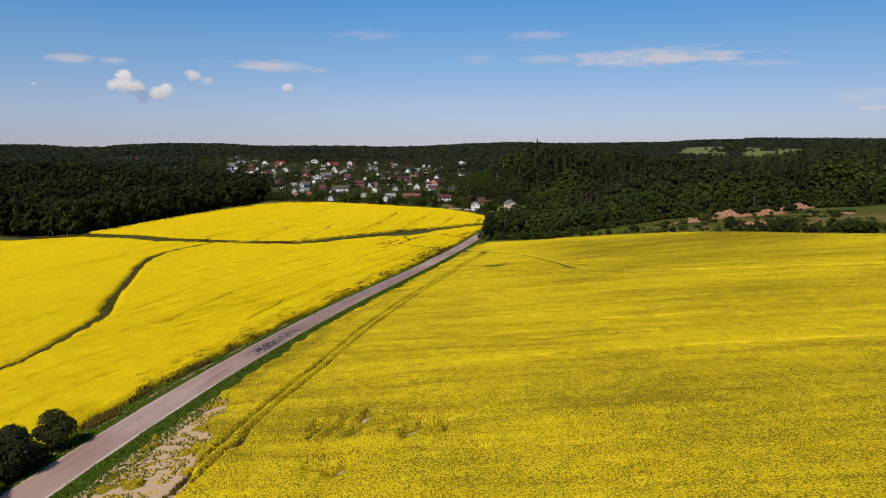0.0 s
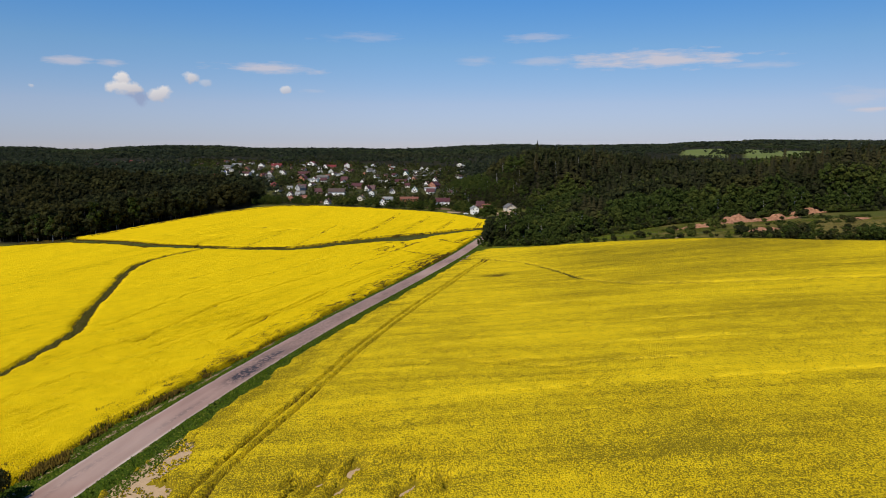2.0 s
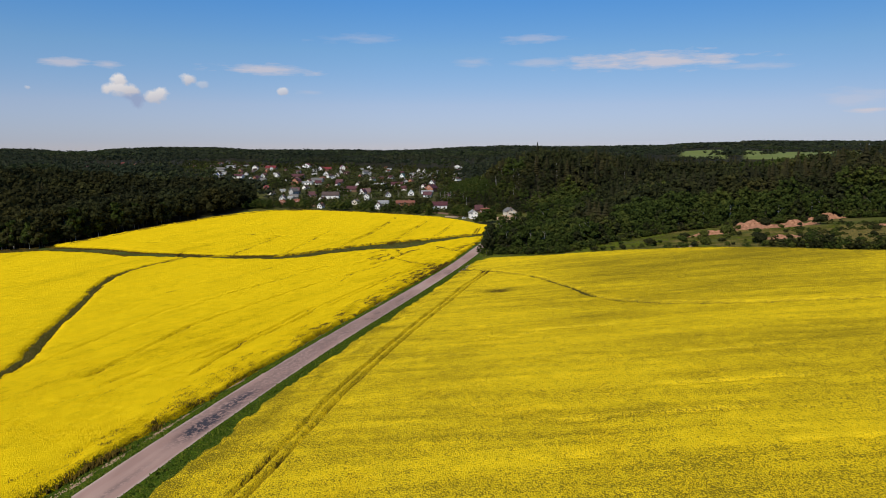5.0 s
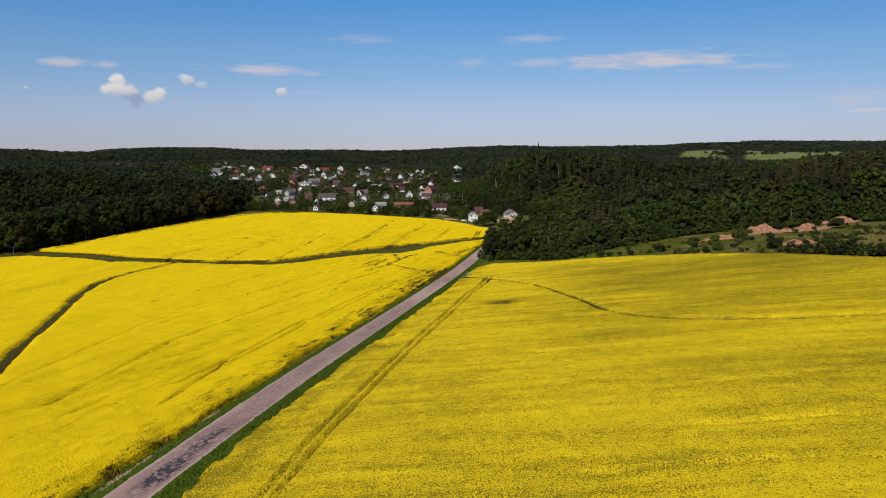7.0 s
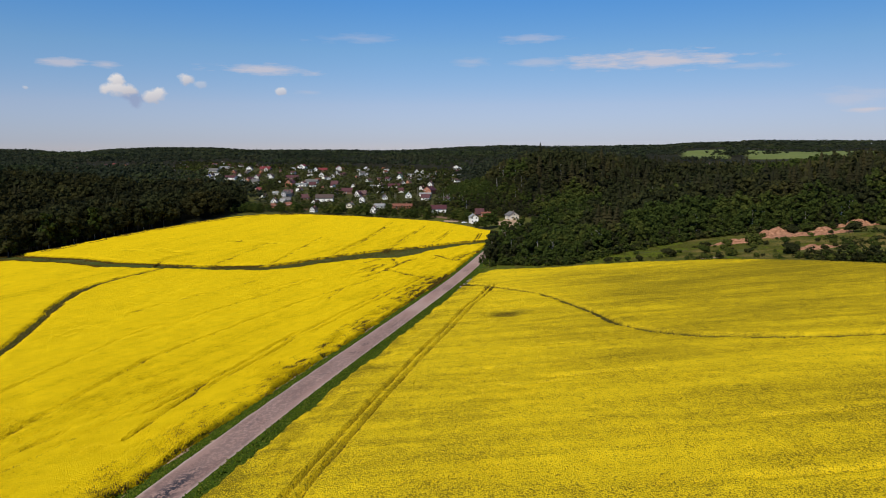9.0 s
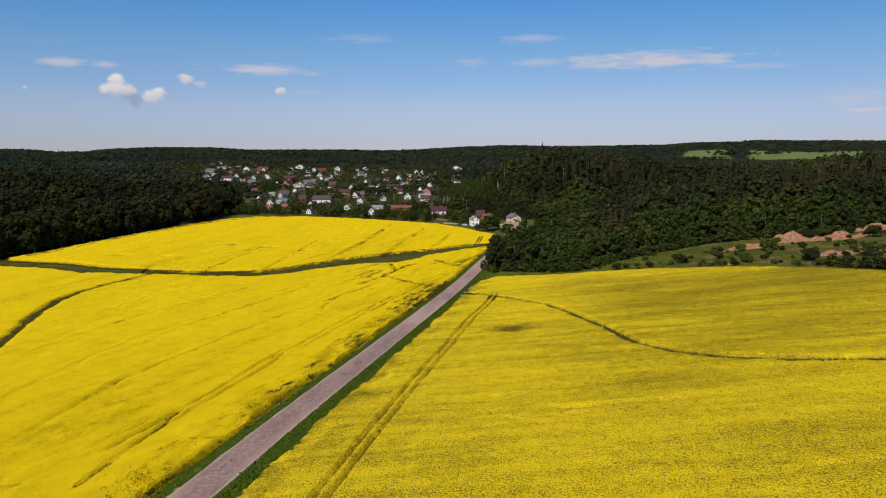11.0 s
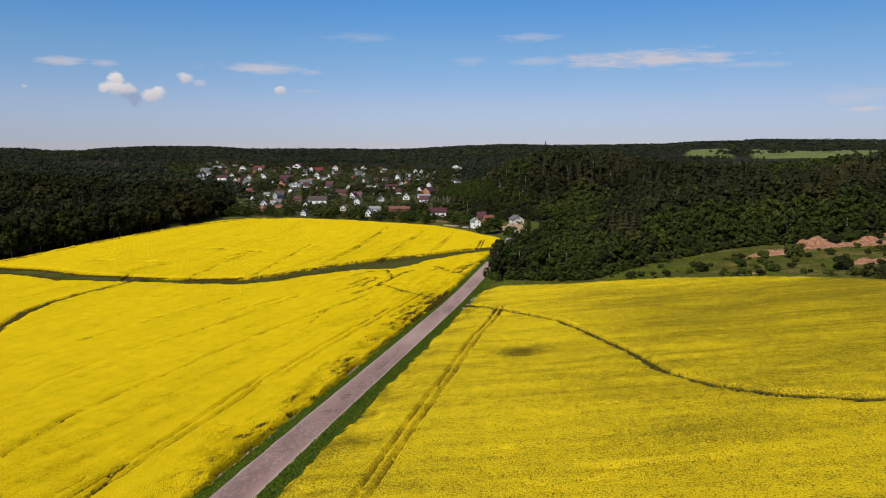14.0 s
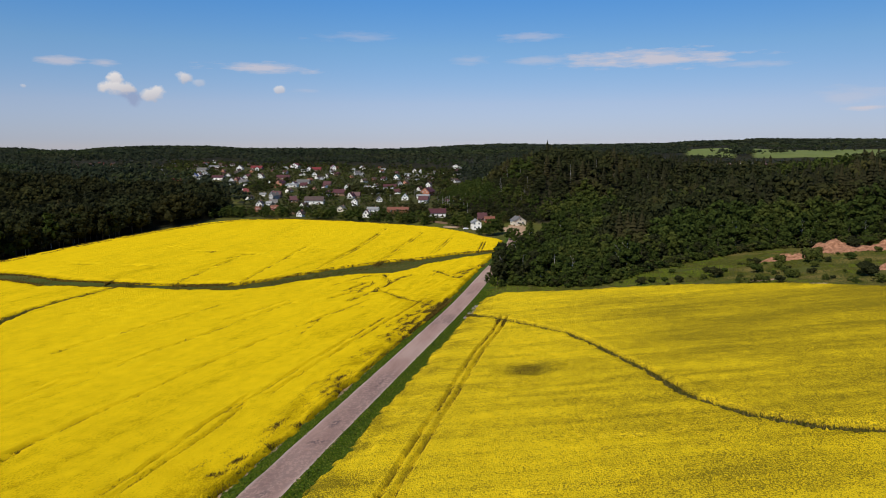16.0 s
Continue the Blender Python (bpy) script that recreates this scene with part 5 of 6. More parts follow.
BUSH = [bush(3.0, 400 + i) for i in range(3)] + [bush(3.6, 404 + i, M_LEAF, "dark green shrub in the rough meadow") for i in range(2)]
rb = random.Random(8)
SPOTS = [(78, 348), (91, 354), (106, 342), (138, 366), (137, 334), (139, 310), (141, 312), (162, 351), (160, 359), (145, 323), (154, 326), (146, 392), (152, 378), (166, 376), (176, 378), (186, 384), (174, 396), (188, 400), (142, 377), (150, 388), (66, 363), (71, 356), (80, 358), (90, 361), (99, 356), (104, 352), (112, 358), (117, 346), (128, 350), (136, 338), (143, 348), (150, 335), (158, 342), (150, 356),
         (165, 330), (172, 345), (180, 325), (190, 340), (141, 365), (128, 372), (205, 320), (122, 362)]
for k in range(75):
    x = rb.uniform(60, 225)
    lim = float(np.interp(x, [p[0] for p in EDGE_R], [p[1] for p in EDGE_R]))
    SPOTS.append((x, lim + 3 + 58 * rb.random() ** 0.8))
SPOTS = [(x, y) for x, y in SPOTS if not inside(np.array([x]), np.array([y]), WOOD_RIGHT)[0]]
for x, y in SPOTS:
    s = rb.uniform(0.3, 1.0) * (1.25 if rb.random() < 0.2 else 0.85)
    copy_thing(rb.choice(BUSH), pose(x, y, float(land(x, y)) - 0.1, 0, 0, rb.uniform(0, 360)) @ Matrix.Diagonal((s * 1.15, s * 1.15, s, 1)))
rng = np.random.default_rng(93)
X, Y = rng.uniform(95, 230, 2400), rng.uniform(255, 410, 2400)
lim = np.interp(X, [p[0] for p in EDGE_R], [p[1] for p in EDGE_R])
ok = (Y > lim + 4) & ~inside(X, Y, WOOD_RIGHT) & (vnoise(X, Y, 13, 97) > 0.69 - 0.10 * smooth(150, 200, X)) & (np.abs(X) < 0.66 * Y + 6) & ~on_sand(X, Y + 3, 1.1)
X, Y = X[ok], Y[ok]
THICKET = [broadleaf(360 + i, 4, 60, 0.2, 1.9, True, 0.2) for i in range(4)]
fresh = rng.random(len(X)) < 0.6
for sel, mt in ((fresh, M_LEAF_FRESH), (~fresh, M_LEAF)):
    joined("thicket", THICKET, X[sel], Y[sel], rng.uniform(0.6, 2.2, sel.sum()), rng.integers(0, 4, sel.sum()), rng.random(sel.sum()), mt, "low scrub and saplings on the rough meadow", 1.5, "shrubs")
FRONT = [(30, 381), (47, 366), (58, 363), (80, 383), (97, 396), (121, 405), (135, 411), (160, 402), (200, 395), (232, 381)]
X = rng.uniform(30, 232, 330)
Y = np.interp(X, [p[0] for p in FRONT], [p[1] for p in FRONT]) + rng.uniform(-2.0, 4.5, 330)
ok = ~on_sand(X, Y, 1.15)
X, Y = X[ok], Y[ok]
fresh = rng.random(len(X)) < 0.65
for sel, mt in ((fresh, M_LEAF_FRESH), (~fresh, M_LEAF)):
    joined("thicket", THICKET, X[sel], Y[sel], rng.uniform(2.0, 4.6, sel.sum()), rng.integers(0, 4, sel.sum()), rng.random(sel.sum()), mt, "leafy undergrowth along the front of the wood", 1.15, "shrubs")
EX, EY = [134, 150, 165, 190, 230], [309, 292, 277, 260, 238]
X = 134 + 96 * rng.random(190) ** 1.1
Y = np.interp(X, EX, EY) + 1.5 + 13 * rng.random(190)
H = rng.uniform(2.4, 6.2, 190) * (0.65 + 0.6 * vnoise(X, Y, 8, 99))
fresh = rng.random(190) < 0.45
for sel, mt in ((fresh, M_LEAF_FRESH), (~fresh, M_LEAF)):
    joined("thicket", MID, X[sel], Y[sel], H[sel], rng.integers(0, 5, sel.sum()), rng.random(sel.sum()), mt, "dense row of young trees along the field's edge", 1.15, "shrubs")
for x, y, s in ((137, 368, 1.75), (136, 333, 1.25), (117, 342, 1.0), (150, 366, 1.0), (128, 374, 1.1), (186, 378, 1.4), (172, 392, 1.5), (165, 390, 1.3), (192, 388, 1.3)):
    copy_thing(rb.choice(BUSH), pose(x, y, float(land(x, y)) - 0.15, 0, 0, rb.uniform(0, 360)) @ Matrix.Diagonal((s * 1.2, s * 1.2, s, 1)))
ROADSIDE = [bush(4.6, 420 + i, M_LEAF, "dense dark green bush beside the road", "bushes beside the road", 2400, 0.055) for i in range(2)]
for k, (x, y, s) in enumerate(((-51.0, 88.5, 1.15), (-52.4, 81, 1.3), (-56.2, 86, 1.15), (-53.0, 73.5, 1.2), (-58, 91, 0.6))):
    copy_thing(ROADSIDE[k % 2], pose(x, y, float(land(x, y)) - 0.2, 0, 0, rb.uniform(0, 360)) @ Matrix.Diagonal((s, s, s, 1)))
BUSH += ROADSIDE
for b in BUSH:
    for o in (*b.children_recursive, b):
        bpy.data.objects.remove(o)


def sand_bank(name, cx, cy, w, d, h, seed, label, material=M_SAND):
    n = 34
    u = np.linspace(-1, 1, n)
    A, B = np.meshgrid(u, u)
    X, Y = cx + A * w / 2, cy + B * d / 2
    r = np.hypot(A, B) + 0.7 * (vnoise(X, Y, 3.5, seed + 5) - 0.5)
    lift = h * smooth(1.0, 0.25, r + 0.5 * (vnoise(X, Y, 5, seed) - 0.5)) * (0.2 + 0.9 * smooth(-0.3, 0.6, B + 0.5 * (vnoise(X, Y, 4, seed + 2) - 0.5))) * (0.25 + 0.8 * vnoise(X, Y, 3.2, seed + 1) + 0.6 * vnoise(X, Y, 1.3, seed + 7))
    Z = land(X, Y) - 0.1 + 0.25 * smooth(0.95, 0.75, r) + lift + 0.8 * smooth(0.95, 0.6, r) * (vnoise(X, Y, 1.1, seed + 8) - 0.5) * min(1.0, h)
    keep = (r[:-1, :-1] < 0.95)
    V, F = compact(np.stack([X, Y, Z], -1).reshape(-1, 3), grid_faces(n, n, keep))
    tagged(part(name, mesh_np(name, V, F, material, None, True)), label, "sand", kind="structure")


for i, (cx, cy, w, d, h) in enumerate(SAND):
    sand_bank("sand_bank", cx, cy, w, d, h, 500 + i, "eroded reddish sand bank in the hillside")
sand_bank("worn_track", 108, 342, 15, 4, 0.15, 524, "worn bare strip of soil at the field's edge", M_SOIL)
sand_bank("sandy_yard", 53, 586, 20, 50, 0.5, 520, "pale sandy forecourt of a house by the wood", M_SOIL)

rs = random.Random(12)


def stone_mesh(seed):
    r = random.Random(seed)
    bm = bmesh.new()
    bmesh.ops.create_icosphere(bm, subdivisions=1, radius=0.5)
    for v in bm.verts:
        v.co *= r.uniform(0.7, 1.15)
        v.co.z *= 0.65
    return bm_mesh("stone", bm, M_STONE)


STONES = [stone_mesh(i) for i in range(5)]
for i in range(46):
    t = rs.random()
    x, y = 8.6 + 5.6 * t + rs.gauss(0, 0.8), 318 + 24 * t + rs.gauss(0, 1.5)
    s = rs.uniform(0.5, 1.5)
    st = new("stone", rs.choice(STONES))
    st.matrix_world = pose(x, y, float(land(x, y)) + 0.05 * s, rs.uniform(-20, 20), rs.uniform(-20, 20), rs.uniform(0, 360)) @ Matrix.Diagonal((s, s, s, 1))
    tagged(st, "pale broken concrete rubble stone beside the road", "stone", "rubble beside the road")


def meadow_points(n, seed):
    rng = np.random.default_rng(seed)
    x = rng.uniform(18, 230, n)
    y = rng.uniform(225, 412, n)
    lim = np.interp(x, [p[0] for p in EDGE_R], [p[1] for p in EDGE_R])
    ok = (y > lim - 1.0) & (y < lim + 110) & (vnoise(x, y, 7, 93) > 0.2) & ~((y < lim + 7) & (vnoise(x, y, 9, 34) > 0.55) & (x > 40)) & ~on_sand(x, y, 0.9) & (np.abs(x) < 0.66 * y + 6)
    x, y = x[ok], y[ok]
    return np.stack([x, y, land(x, y)], -1)


MP = meadow_points(110000, 91)
MT = np.clip(1.5 * (0.6 * vnoise(MP[:, 0], MP[:, 1], 14, 94) + 0.4 * vnoise(MP[:, 0], MP[:, 1], 4, 95)) - 0.35 + 0.4 * smooth(105, 160, MP[:, 0]) - 0.6 * np.exp(-((MP[:, 0] - 92) / 17) ** 2 - ((MP[:, 1] - 373) / 13) ** 2), 0, 1)
green = (MT < 0.42) & (vnoise(MP[:, 0], MP[:, 1], 6, 96) > 0.35)
tufts("meadow_grass", MP[green], 0.9, M_SWARD, "lush green meadow grass", 98, low=0.2, category="grass", tint=MT[green])
MP, MT = MP[~green], MT[~green]
tufts("meadow_grass", MP, 0.9, M_DRY, "rough green and straw coloured meadow grass", 92, low=0.2, category="grass", tint=MT)


# ---------------------------------------------------------------- the village
def box_bm(w, d, h, z=0.0, bevel=0.0):
    bm = bmesh.new()
    bmesh.ops.create_cube(bm, size=1)
    bmesh.ops.scale(bm, vec=(w, d, h), verts=bm.verts)
    bmesh.ops.translate(bm, vec=(0, 0, z + h / 2), verts=bm.verts)
    if bevel:
        bmesh.ops.bevel(bm, geom=bm.edges[:], offset=bevel, segments=1, affect='EDGES')
    return bm


def gable_body(w, d, h, rh):
    """Walls of a house with gables on the two short sides (along x)."""
    bm = bmesh.new()
    prof = [(-w / 2, -1.2), (w / 2, -1.2), (w / 2, h), (0, h + rh), (-w / 2, h)]
    a = [bm.verts.new((x, -d / 2, z)) for x, z in prof]
    b = [bm.verts.new((x, d / 2, z)) for x, z in prof]
    bm.faces.new(a)
    bm.faces.new(b[::-1])
    for k in range(5):
        bm.faces.new((a[k], b[k], b[(k + 1) % 5], a[(k + 1) % 5])[::-1])
    return bm


def roof_bm(w, d, h, rh, over=0.5, thick=0.18):
    bm = bmesh.new()
    sl = rh / (w / 2)
    for s in (-1, 1):
        x1, z1 = s * (w / 2 + over), h - sl * over
        pts = [(0, h + rh + 0.05), (x1, z1 + 0.05), (x1, z1 + 0.05 + thick), (0, h + rh + 0.05 + thick)]
        a = [bm.verts.new((x, -d / 2 - over, z)) for x, z in pts]
        b = [bm.verts.new((x, d / 2 + over, z)) for x, z in pts]
        bm.faces.new(a if s > 0 else a[::-1])
        bm.faces.new(b[::-1] if s > 0 else b)
        for k in range(4):
            f = (a[k], b[k], b[(k + 1) % 4], a[(k + 1) % 4])
            bm.faces.new(f[::-1] if s > 0 else f)
    return bm


BITS = {"pane": bm_mesh("pane", box_bm(0.95, 0.06, 1.15, -0.575), M_GLASS), "window_frame": bm_mesh("window_frame", box_bm(1.2, 0.10, 1.4, -0.7, 0.02), M_TRIM),
        "door": bm_mesh("door", box_bm(0.95, 0.10, 2.05, 0, 0.02), M_FENCE), "chimney": bm_mesh("chimney", box_bm(0.6, 0.6, 1.6, 0, 0.04), M_CHIM),
        "cap": bm_mesh("cap", box_bm(0.8, 0.8, 0.12, 1.6, 0.02), M_STONE)}


def house(w, d, h, rh, wall, roof, label, gable_front, name="house"):
    """A small house: gable_front turns its gable towards -y. Windows sit proud of the walls."""
    e = new(name)
    tagged(e, label, "house", "village houses")
    turn = Matrix() if gable_front else pose(0, 0, 0, 0, 0, 90)
    fw, fd = (w, d) if gable_front else (d, w)      # extent along x and y of the finished house
    part("wall", bm_mesh("wall", gable_body(w, d, h, rh), WALLS[wall]), e, m=turn)
    part("roof", bm_mesh("roof", roof_bm(w, d, h, rh), ROOFS[roof]), e, m=turn)

    def window(m):
        f = part("window", BITS["window_frame"], e, m=m)
        part("pane", BITS["pane"], f, m=pose(0, -0.04, 0))
    n = 3 if fw > 9 else 2
    for k in range(n):
        x = (k - (n - 1) / 2) * fw / (n + 0.3)
        if k == n - 1 and n == 3:
            part("door", BITS["door"], e, m=pose(x, -fd / 2 - 0.03, 0))
        else:
            window(pose(x, -fd / 2 - 0.03, 1.6))
    if gable_front and rh > 2.2:
        window(pose(0, -fd / 2 - 0.03, h + rh * 0.32))
    for k in (-1, 1):
        window(pose(-fw / 2 - 0.03, k * fd / 4, 1.6, 0, 0, -90))
        window(pose(fw / 2 + 0.03, k * fd / 4, 1.6, 0, 0, 90))
    if h > 4.5:
        for k in (-1, 1):
            window(pose(k * fw / 4, -fd / 2 - 0.03, 4.2))
    c = part("chimney", BITS["chimney"], e, m=pose(fw * 0.18, fd * 0.12, h + rh * 0.62))
    part("cap", BITS["cap"], c)
    return e


WALL_WORDS = ["white plastered", "cream plastered", "orange brick", "brown timber", "grey block"]
ROOF_WORDS = ["maroon", "bright red", "grey slate", "brown", "pale zinc", "green", "orange tile", "blue"]


def describe(wall, roof, gf, tall):
    return f"{WALL_WORDS[wall]} {'two-storey ' if tall else ''}house with a {ROOF_WORDS[roof]} {'gable facing the field' if gf else 'pitched roof'}"


# a style: gable to the front, wall height, roof rise, wall, roof
STYLES = [(1, 3.0, 3.8, 0, 3), (1, 3.0, 4.0, 0, 0), (0, 3.0, 2.8, 0, 0), (0, 2.5, 1.5, 0, 4), (1, 4.4, 3.4, 2, 0), (0, 2.8, 3.4, 3, 0), (0, 2.6, 2.8, 4, 2),
          (1, 5.2, 3.0, 0, 1), (0, 2.8, 3.2, 3, 1), (1, 3.2, 4.0, 0, 5), (0, 2.4, 1.8, 2, 6), (1, 2.8, 3.0, 4, 7), (0, 3.2, 3.2, 0, 3),
          (1, 5.9, 2.4, 0, 4), (1, 3.4, 2.4, 1, 2)]
# the houses street by street: x, y, width, style
STREET_FAR = [(-384, 1351, 17.8, 3), (-483, 1620, 11, 10), (-478, 1660, 9, 0), (-373, 1254, 18.2, 6), (-340, 1170, 10.1, 3), (-311, 1056, 7.5, 3), (-291, 1068, 16.8, 2), (-295, 1129, 6.5, 0), (-261, 1023, 8.0, 0), (-257, 1038, 5.9, 4),
              (-259, 1083, 7.0, 1), (-243, 1017, 10.1, 6), (-297, 1301, 19.0, 8), (-324, 1298, 9.5, 0), (-243, 1108, 7.1, 0), (-254, 1324, 7.7, 3), (-241, 1344, 12.8, 7)]
STREET_MID = [(-205, 1272, 9.2, 1), (-194, 1275, 14.8, 8), (-172, 1310, 8.6, 7), (-210, 1257, 11.0, 3), (-176, 1148, 7.4, 0), (-153, 1114, 6.4, 0), (-206, 1078, 18.0, 5), (-184, 958, 9.4, 4), (-169, 951, 13.4, 3), (-165, 1003, 15.6, 6),
              (-153, 938, 7.9, 2), (-128, 955, 8.7, 5), (-97, 831, 12.6, 5), (-99, 912, 5.6, 0), (-109, 825, 6.0, 0), (-108, 745, 16.5, 12), (-129, 761, 8, 5)]
STREET_WOOD = [(-164, 827, 5.4, 0), (-155, 806, 8.8, 5), (-143, 740, 7.0, 6), (-132, 694, 5.6, 10), (-152, 726, 5.4, 0), (-146, 735, 4.6, 3), (-143, 686, 4.6, 10), (-174, 830, 5.7, 3), (-102, 648, 4.4, 0), (-207, 891, 6.2, 8),
               (-135, 1296, 9.4, 3), (-126, 1333, 11.7, 1), (-91, 1344, 8.8, 3), (-68, 920, 6.4, 1), (-77, 912, 7.6, 3), (-51, 904, 13.9, 2), (-53, 1088, 7.8, 9), (-43, 963, 5.6, 0), (-43, 1203, 10.4, 3)]
STREET_EAST = [(-36, 1317, 7.7, 0), (-25, 1305, 7.6, 1), (-15, 1111, 7.2, 6), (-8, 1232, 8.9, 6), (-8, 815, 9.6, 4), (-8, 943, 6.2, 0), (-29, 780, 6.2, 9), (-12, 785, 11.8, 3), (-11, 746, 8.1, 2), (-40, 850, 5.9, 2),
               (-52, 765, 4.8, 0), (-82, 800, 6.2, 1), (-77, 808, 6.0, 5), (-76, 686, 5.2, 14), (-53, 652, 6.0, 1), (-50, 678, 9.0, 3)]
STREET_FIELD = [(-30, 676, 16.5, 10), (1, 653, 12.5, 2), (36, 1424, 12.6, 1), (45, 1413, 9.3, 3), (27.5, 599, 6.3, 13), (34, 634, 6.5, 5), (39, 629, 7.0, 10), (58, 612, 8.0, 14), (-326, 1017, 12.3, 8), (-364, 1039, 5.9, 0),
                (-337, 1112, 8.0, 11), (-340, 1141, 5.7, 0), (-637, 1344, 13.8, 5), (-624, 1350, 9.9, 10), (-625, 1453, 8.6, 8), (-583, 1378, 6.1, 0), (-574, 1384, 7.1, 3)]
PLACED = STREET_FAR + STREET_MID + STREET_WOOD + STREET_EAST + STREET_FIELD
turn_of = random.Random(61)
for hx, hy, w, style in PLACED:
    gf, h, rh, wall, roof = STYLES[style]
    h, rh = 0.92 * h * min(1.15, max(0.85, w / 8)), (rh * min(1.1, w / 7) if gf else rh * turn_of.uniform(0.85, 1.1))
    b = house(w, 1.25 * w, h, rh, wall, roof, describe(wall, roof, gf, h > 4.5), 1) if gf else house(min(8.5, 0.75 * w), w, h, rh, wall, roof, describe(wall, roof, gf, h > 4.5), 0)
    b.matrix_world = pose(hx, hy, float(land(hx, hy)), 0, 0, turn_of.choice((-28, -18, -8, 0, 6, 14)) if gf else turn_of.uniform(-14, 10))

TYPES = []
rv = random.Random(21)
for i in range(16):
    gf = i % 3 != 1
    w, d = rv.uniform(6.5, 9.0), rv.uniform(8, 12)
    h, rh = (rv.uniform(2.6, 3.2), rv.uniform(2.6, 4.0)) if i % 5 else (rv.uniform(5, 5.8), rv.uniform(2.4, 3.4))
    wall, roof = rv.choice((0, 3, 4, 0, 1, 2, 0, 4, 0)), rv.choice((0, 0, 2, 0, 2, 3, 3, 3, 6, 4))
    TYPES.append(house(w, d, h, rh, wall, roof, describe(wall, roof, gf, h > 4.5), gf))
taken = [(p[0], p[1], 13) for p in PLACED]
tries = 0
built = 0
while built < 100 and tries < 6000:
    tries += 1
    y = rv.uniform(690, 1650)
    x = rv.uniform(-560, 60)
    if not inside(np.array([x]), np.array([y]), VILLAGE)[0] or any(math.hypot(x - a, y - b) < 16 + (y - 700) * 0.006 for a, b, _ in taken):
        continue
    taken.append((x, y, 0))
    s = rv.uniform(0.5, 0.82)
    copy_thing(rv.choice(TYPES), pose(x, y, float(land(x, y)), 0, 0, rv.choice((0, -15, -30, -40, -50, -60, 12, -25))) @ Matrix.Diagonal((s, s, s, 1)))
    built += 1
for poly, n in (([(-660, 1360), (-545, 1360), (-545, 1460), (-660, 1460)], 7), ([(600, 1640), (740, 1640), (740, 1730), (600, 1730)], 20)):
    P = U(poly)
    for k in range(n):
        x, y = rv.uniform(P[:, 0].min(), P[:, 0].max()), rv.uniform(P[:, 1].min(), P[:, 1].max())
        copy_thing(rv.choice(TYPES), pose(x, y, float(land(x, y)), 0, 0, rv.uniform(-40, 40)))
for k in TYPES:
    for o in (*k.children_recursive, k):
        bpy.data.objects.remove(o)

def open_front(x, y, h):
    """False where a tree would stand as high as a house's wall top right before its front."""
    free = np.ones(len(x), bool)
    top = land(x, y) + h
    for hx, hy, w, _ in PLACED:
        near = hy - y
        roofline = float(land(hx, hy)) + 2.6 + near * 0.042
        free &= ~((np.abs(x - hx * (1 - near / hy)) < 0.55 * w) & (near > 0) & (near < 46) & (top > roofline))
    return free


# garden trees between the houses, and the thicket behind the field's crest
rng = np.random.default_rng(31)
X, Y = rng.uniform(-560, 60, 12000), 640 + 1060 * rng.random(12000) ** 1.25
ok = inside(X, Y, VILLAGE)
T = U([(a, b) for a, b, _ in taken])
near_h = np.min(np.hypot(X[:, None] - T[None, :, 0], (Y[:, None] - T[None, :, 1] + 6.0)), 1)
H_all = rng.uniform(3.0, 7.5, 12000) * (1 + 0.7 * (vnoise(X, Y, 60, 35) > 0.6))
ok &= open_front(X, Y, H_all)
ok &= (near_h > 7) & ((vnoise(X, Y, 26, 33) > 0.4) | (near_h > 26))
X, Y, H = X[ok], Y[ok], H_all[ok]
fresh = rng.random(len(X)) < 0.3
for sel, mt in ((fresh, M_LEAF_FRESH), (~fresh, M_LEAF)):
    for rest, tm in ((sel & (Y < 960), MID_POOR), (sel & (Y >= 960), FAR)):
        joined("garden_trees", tm, X[rest], Y[rest], H[rest], rng.integers(0, 4, rest.sum()), rng.random(rest.sum()), mt, "garden trees and orchards between the village houses", 1.25)
SHRUB = [broadleaf(380 + i, 1, 9, 0.34, 1.6, True, 0.3) for i in range(4)]
X, Y = rng.uniform(-560, 60, 9000), 640 + 1000 * rng.random(9000) ** 1.3
HH = rng.uniform(1.2, 3.2, 9000)
ok = inside(X, Y, VILLAGE) & (np.min(np.hypot(X[:, None] - T[None, :, 0], (Y[:, None] - T[None, :, 1])), 1) > 5.5) & (vnoise(X, Y, 22, 36) > 0.42)
X, Y, HH = X[ok], Y[ok], HH[ok]
for hx, hy, w, _ in PLACED:
    n = int(w / 1.8)
    X = np.append(X, hx + rng.uniform(-0.7, 0.6, n) * w)
    Y = np.append(Y, hy - 0.65 * w - rng.uniform(1.5, 6, n))
    HH = np.append(HH, rng.uniform(1.3, 3.0, n))
fresh = rng.random(len(X)) < 0.45
for sel, mt in ((fresh, M_LEAF_FRESH), (~fresh, M_LEAF)):
    joined("garden_shrubs", SHRUB, X[sel], Y[sel], HH[sel], rng.integers(0, 4, sel.sum()), rng.random(sel.sum()), mt, "shrubs and fruit bushes in the village gardens", 1.6, "shrubs")
X = np.append(rng.uniform(-150, 36, 440), rng.uniform(-176, -140, 80))
Y = np.interp(X, [-160, -110, -30, 0, 20, 36], [640, 650, 645, 634, 618, 600]) + rng.uniform(-19, 22, 520)
ok = np.min(np.hypot(X[:, None] - T[None, :, 0], (Y[:, None] - T[None, :, 1] + 5.0)), 1) > 9
HH = rng.uniform(3.2, 8.0, 520) * (0.7 + 0.8 * vnoise(X, Y, 16, 38))
ok &= (vnoise(X, Y, 11, 37) > 0.34) & open_front(X, Y, HH)
X, Y, HH = X[ok], Y[ok], HH[ok]
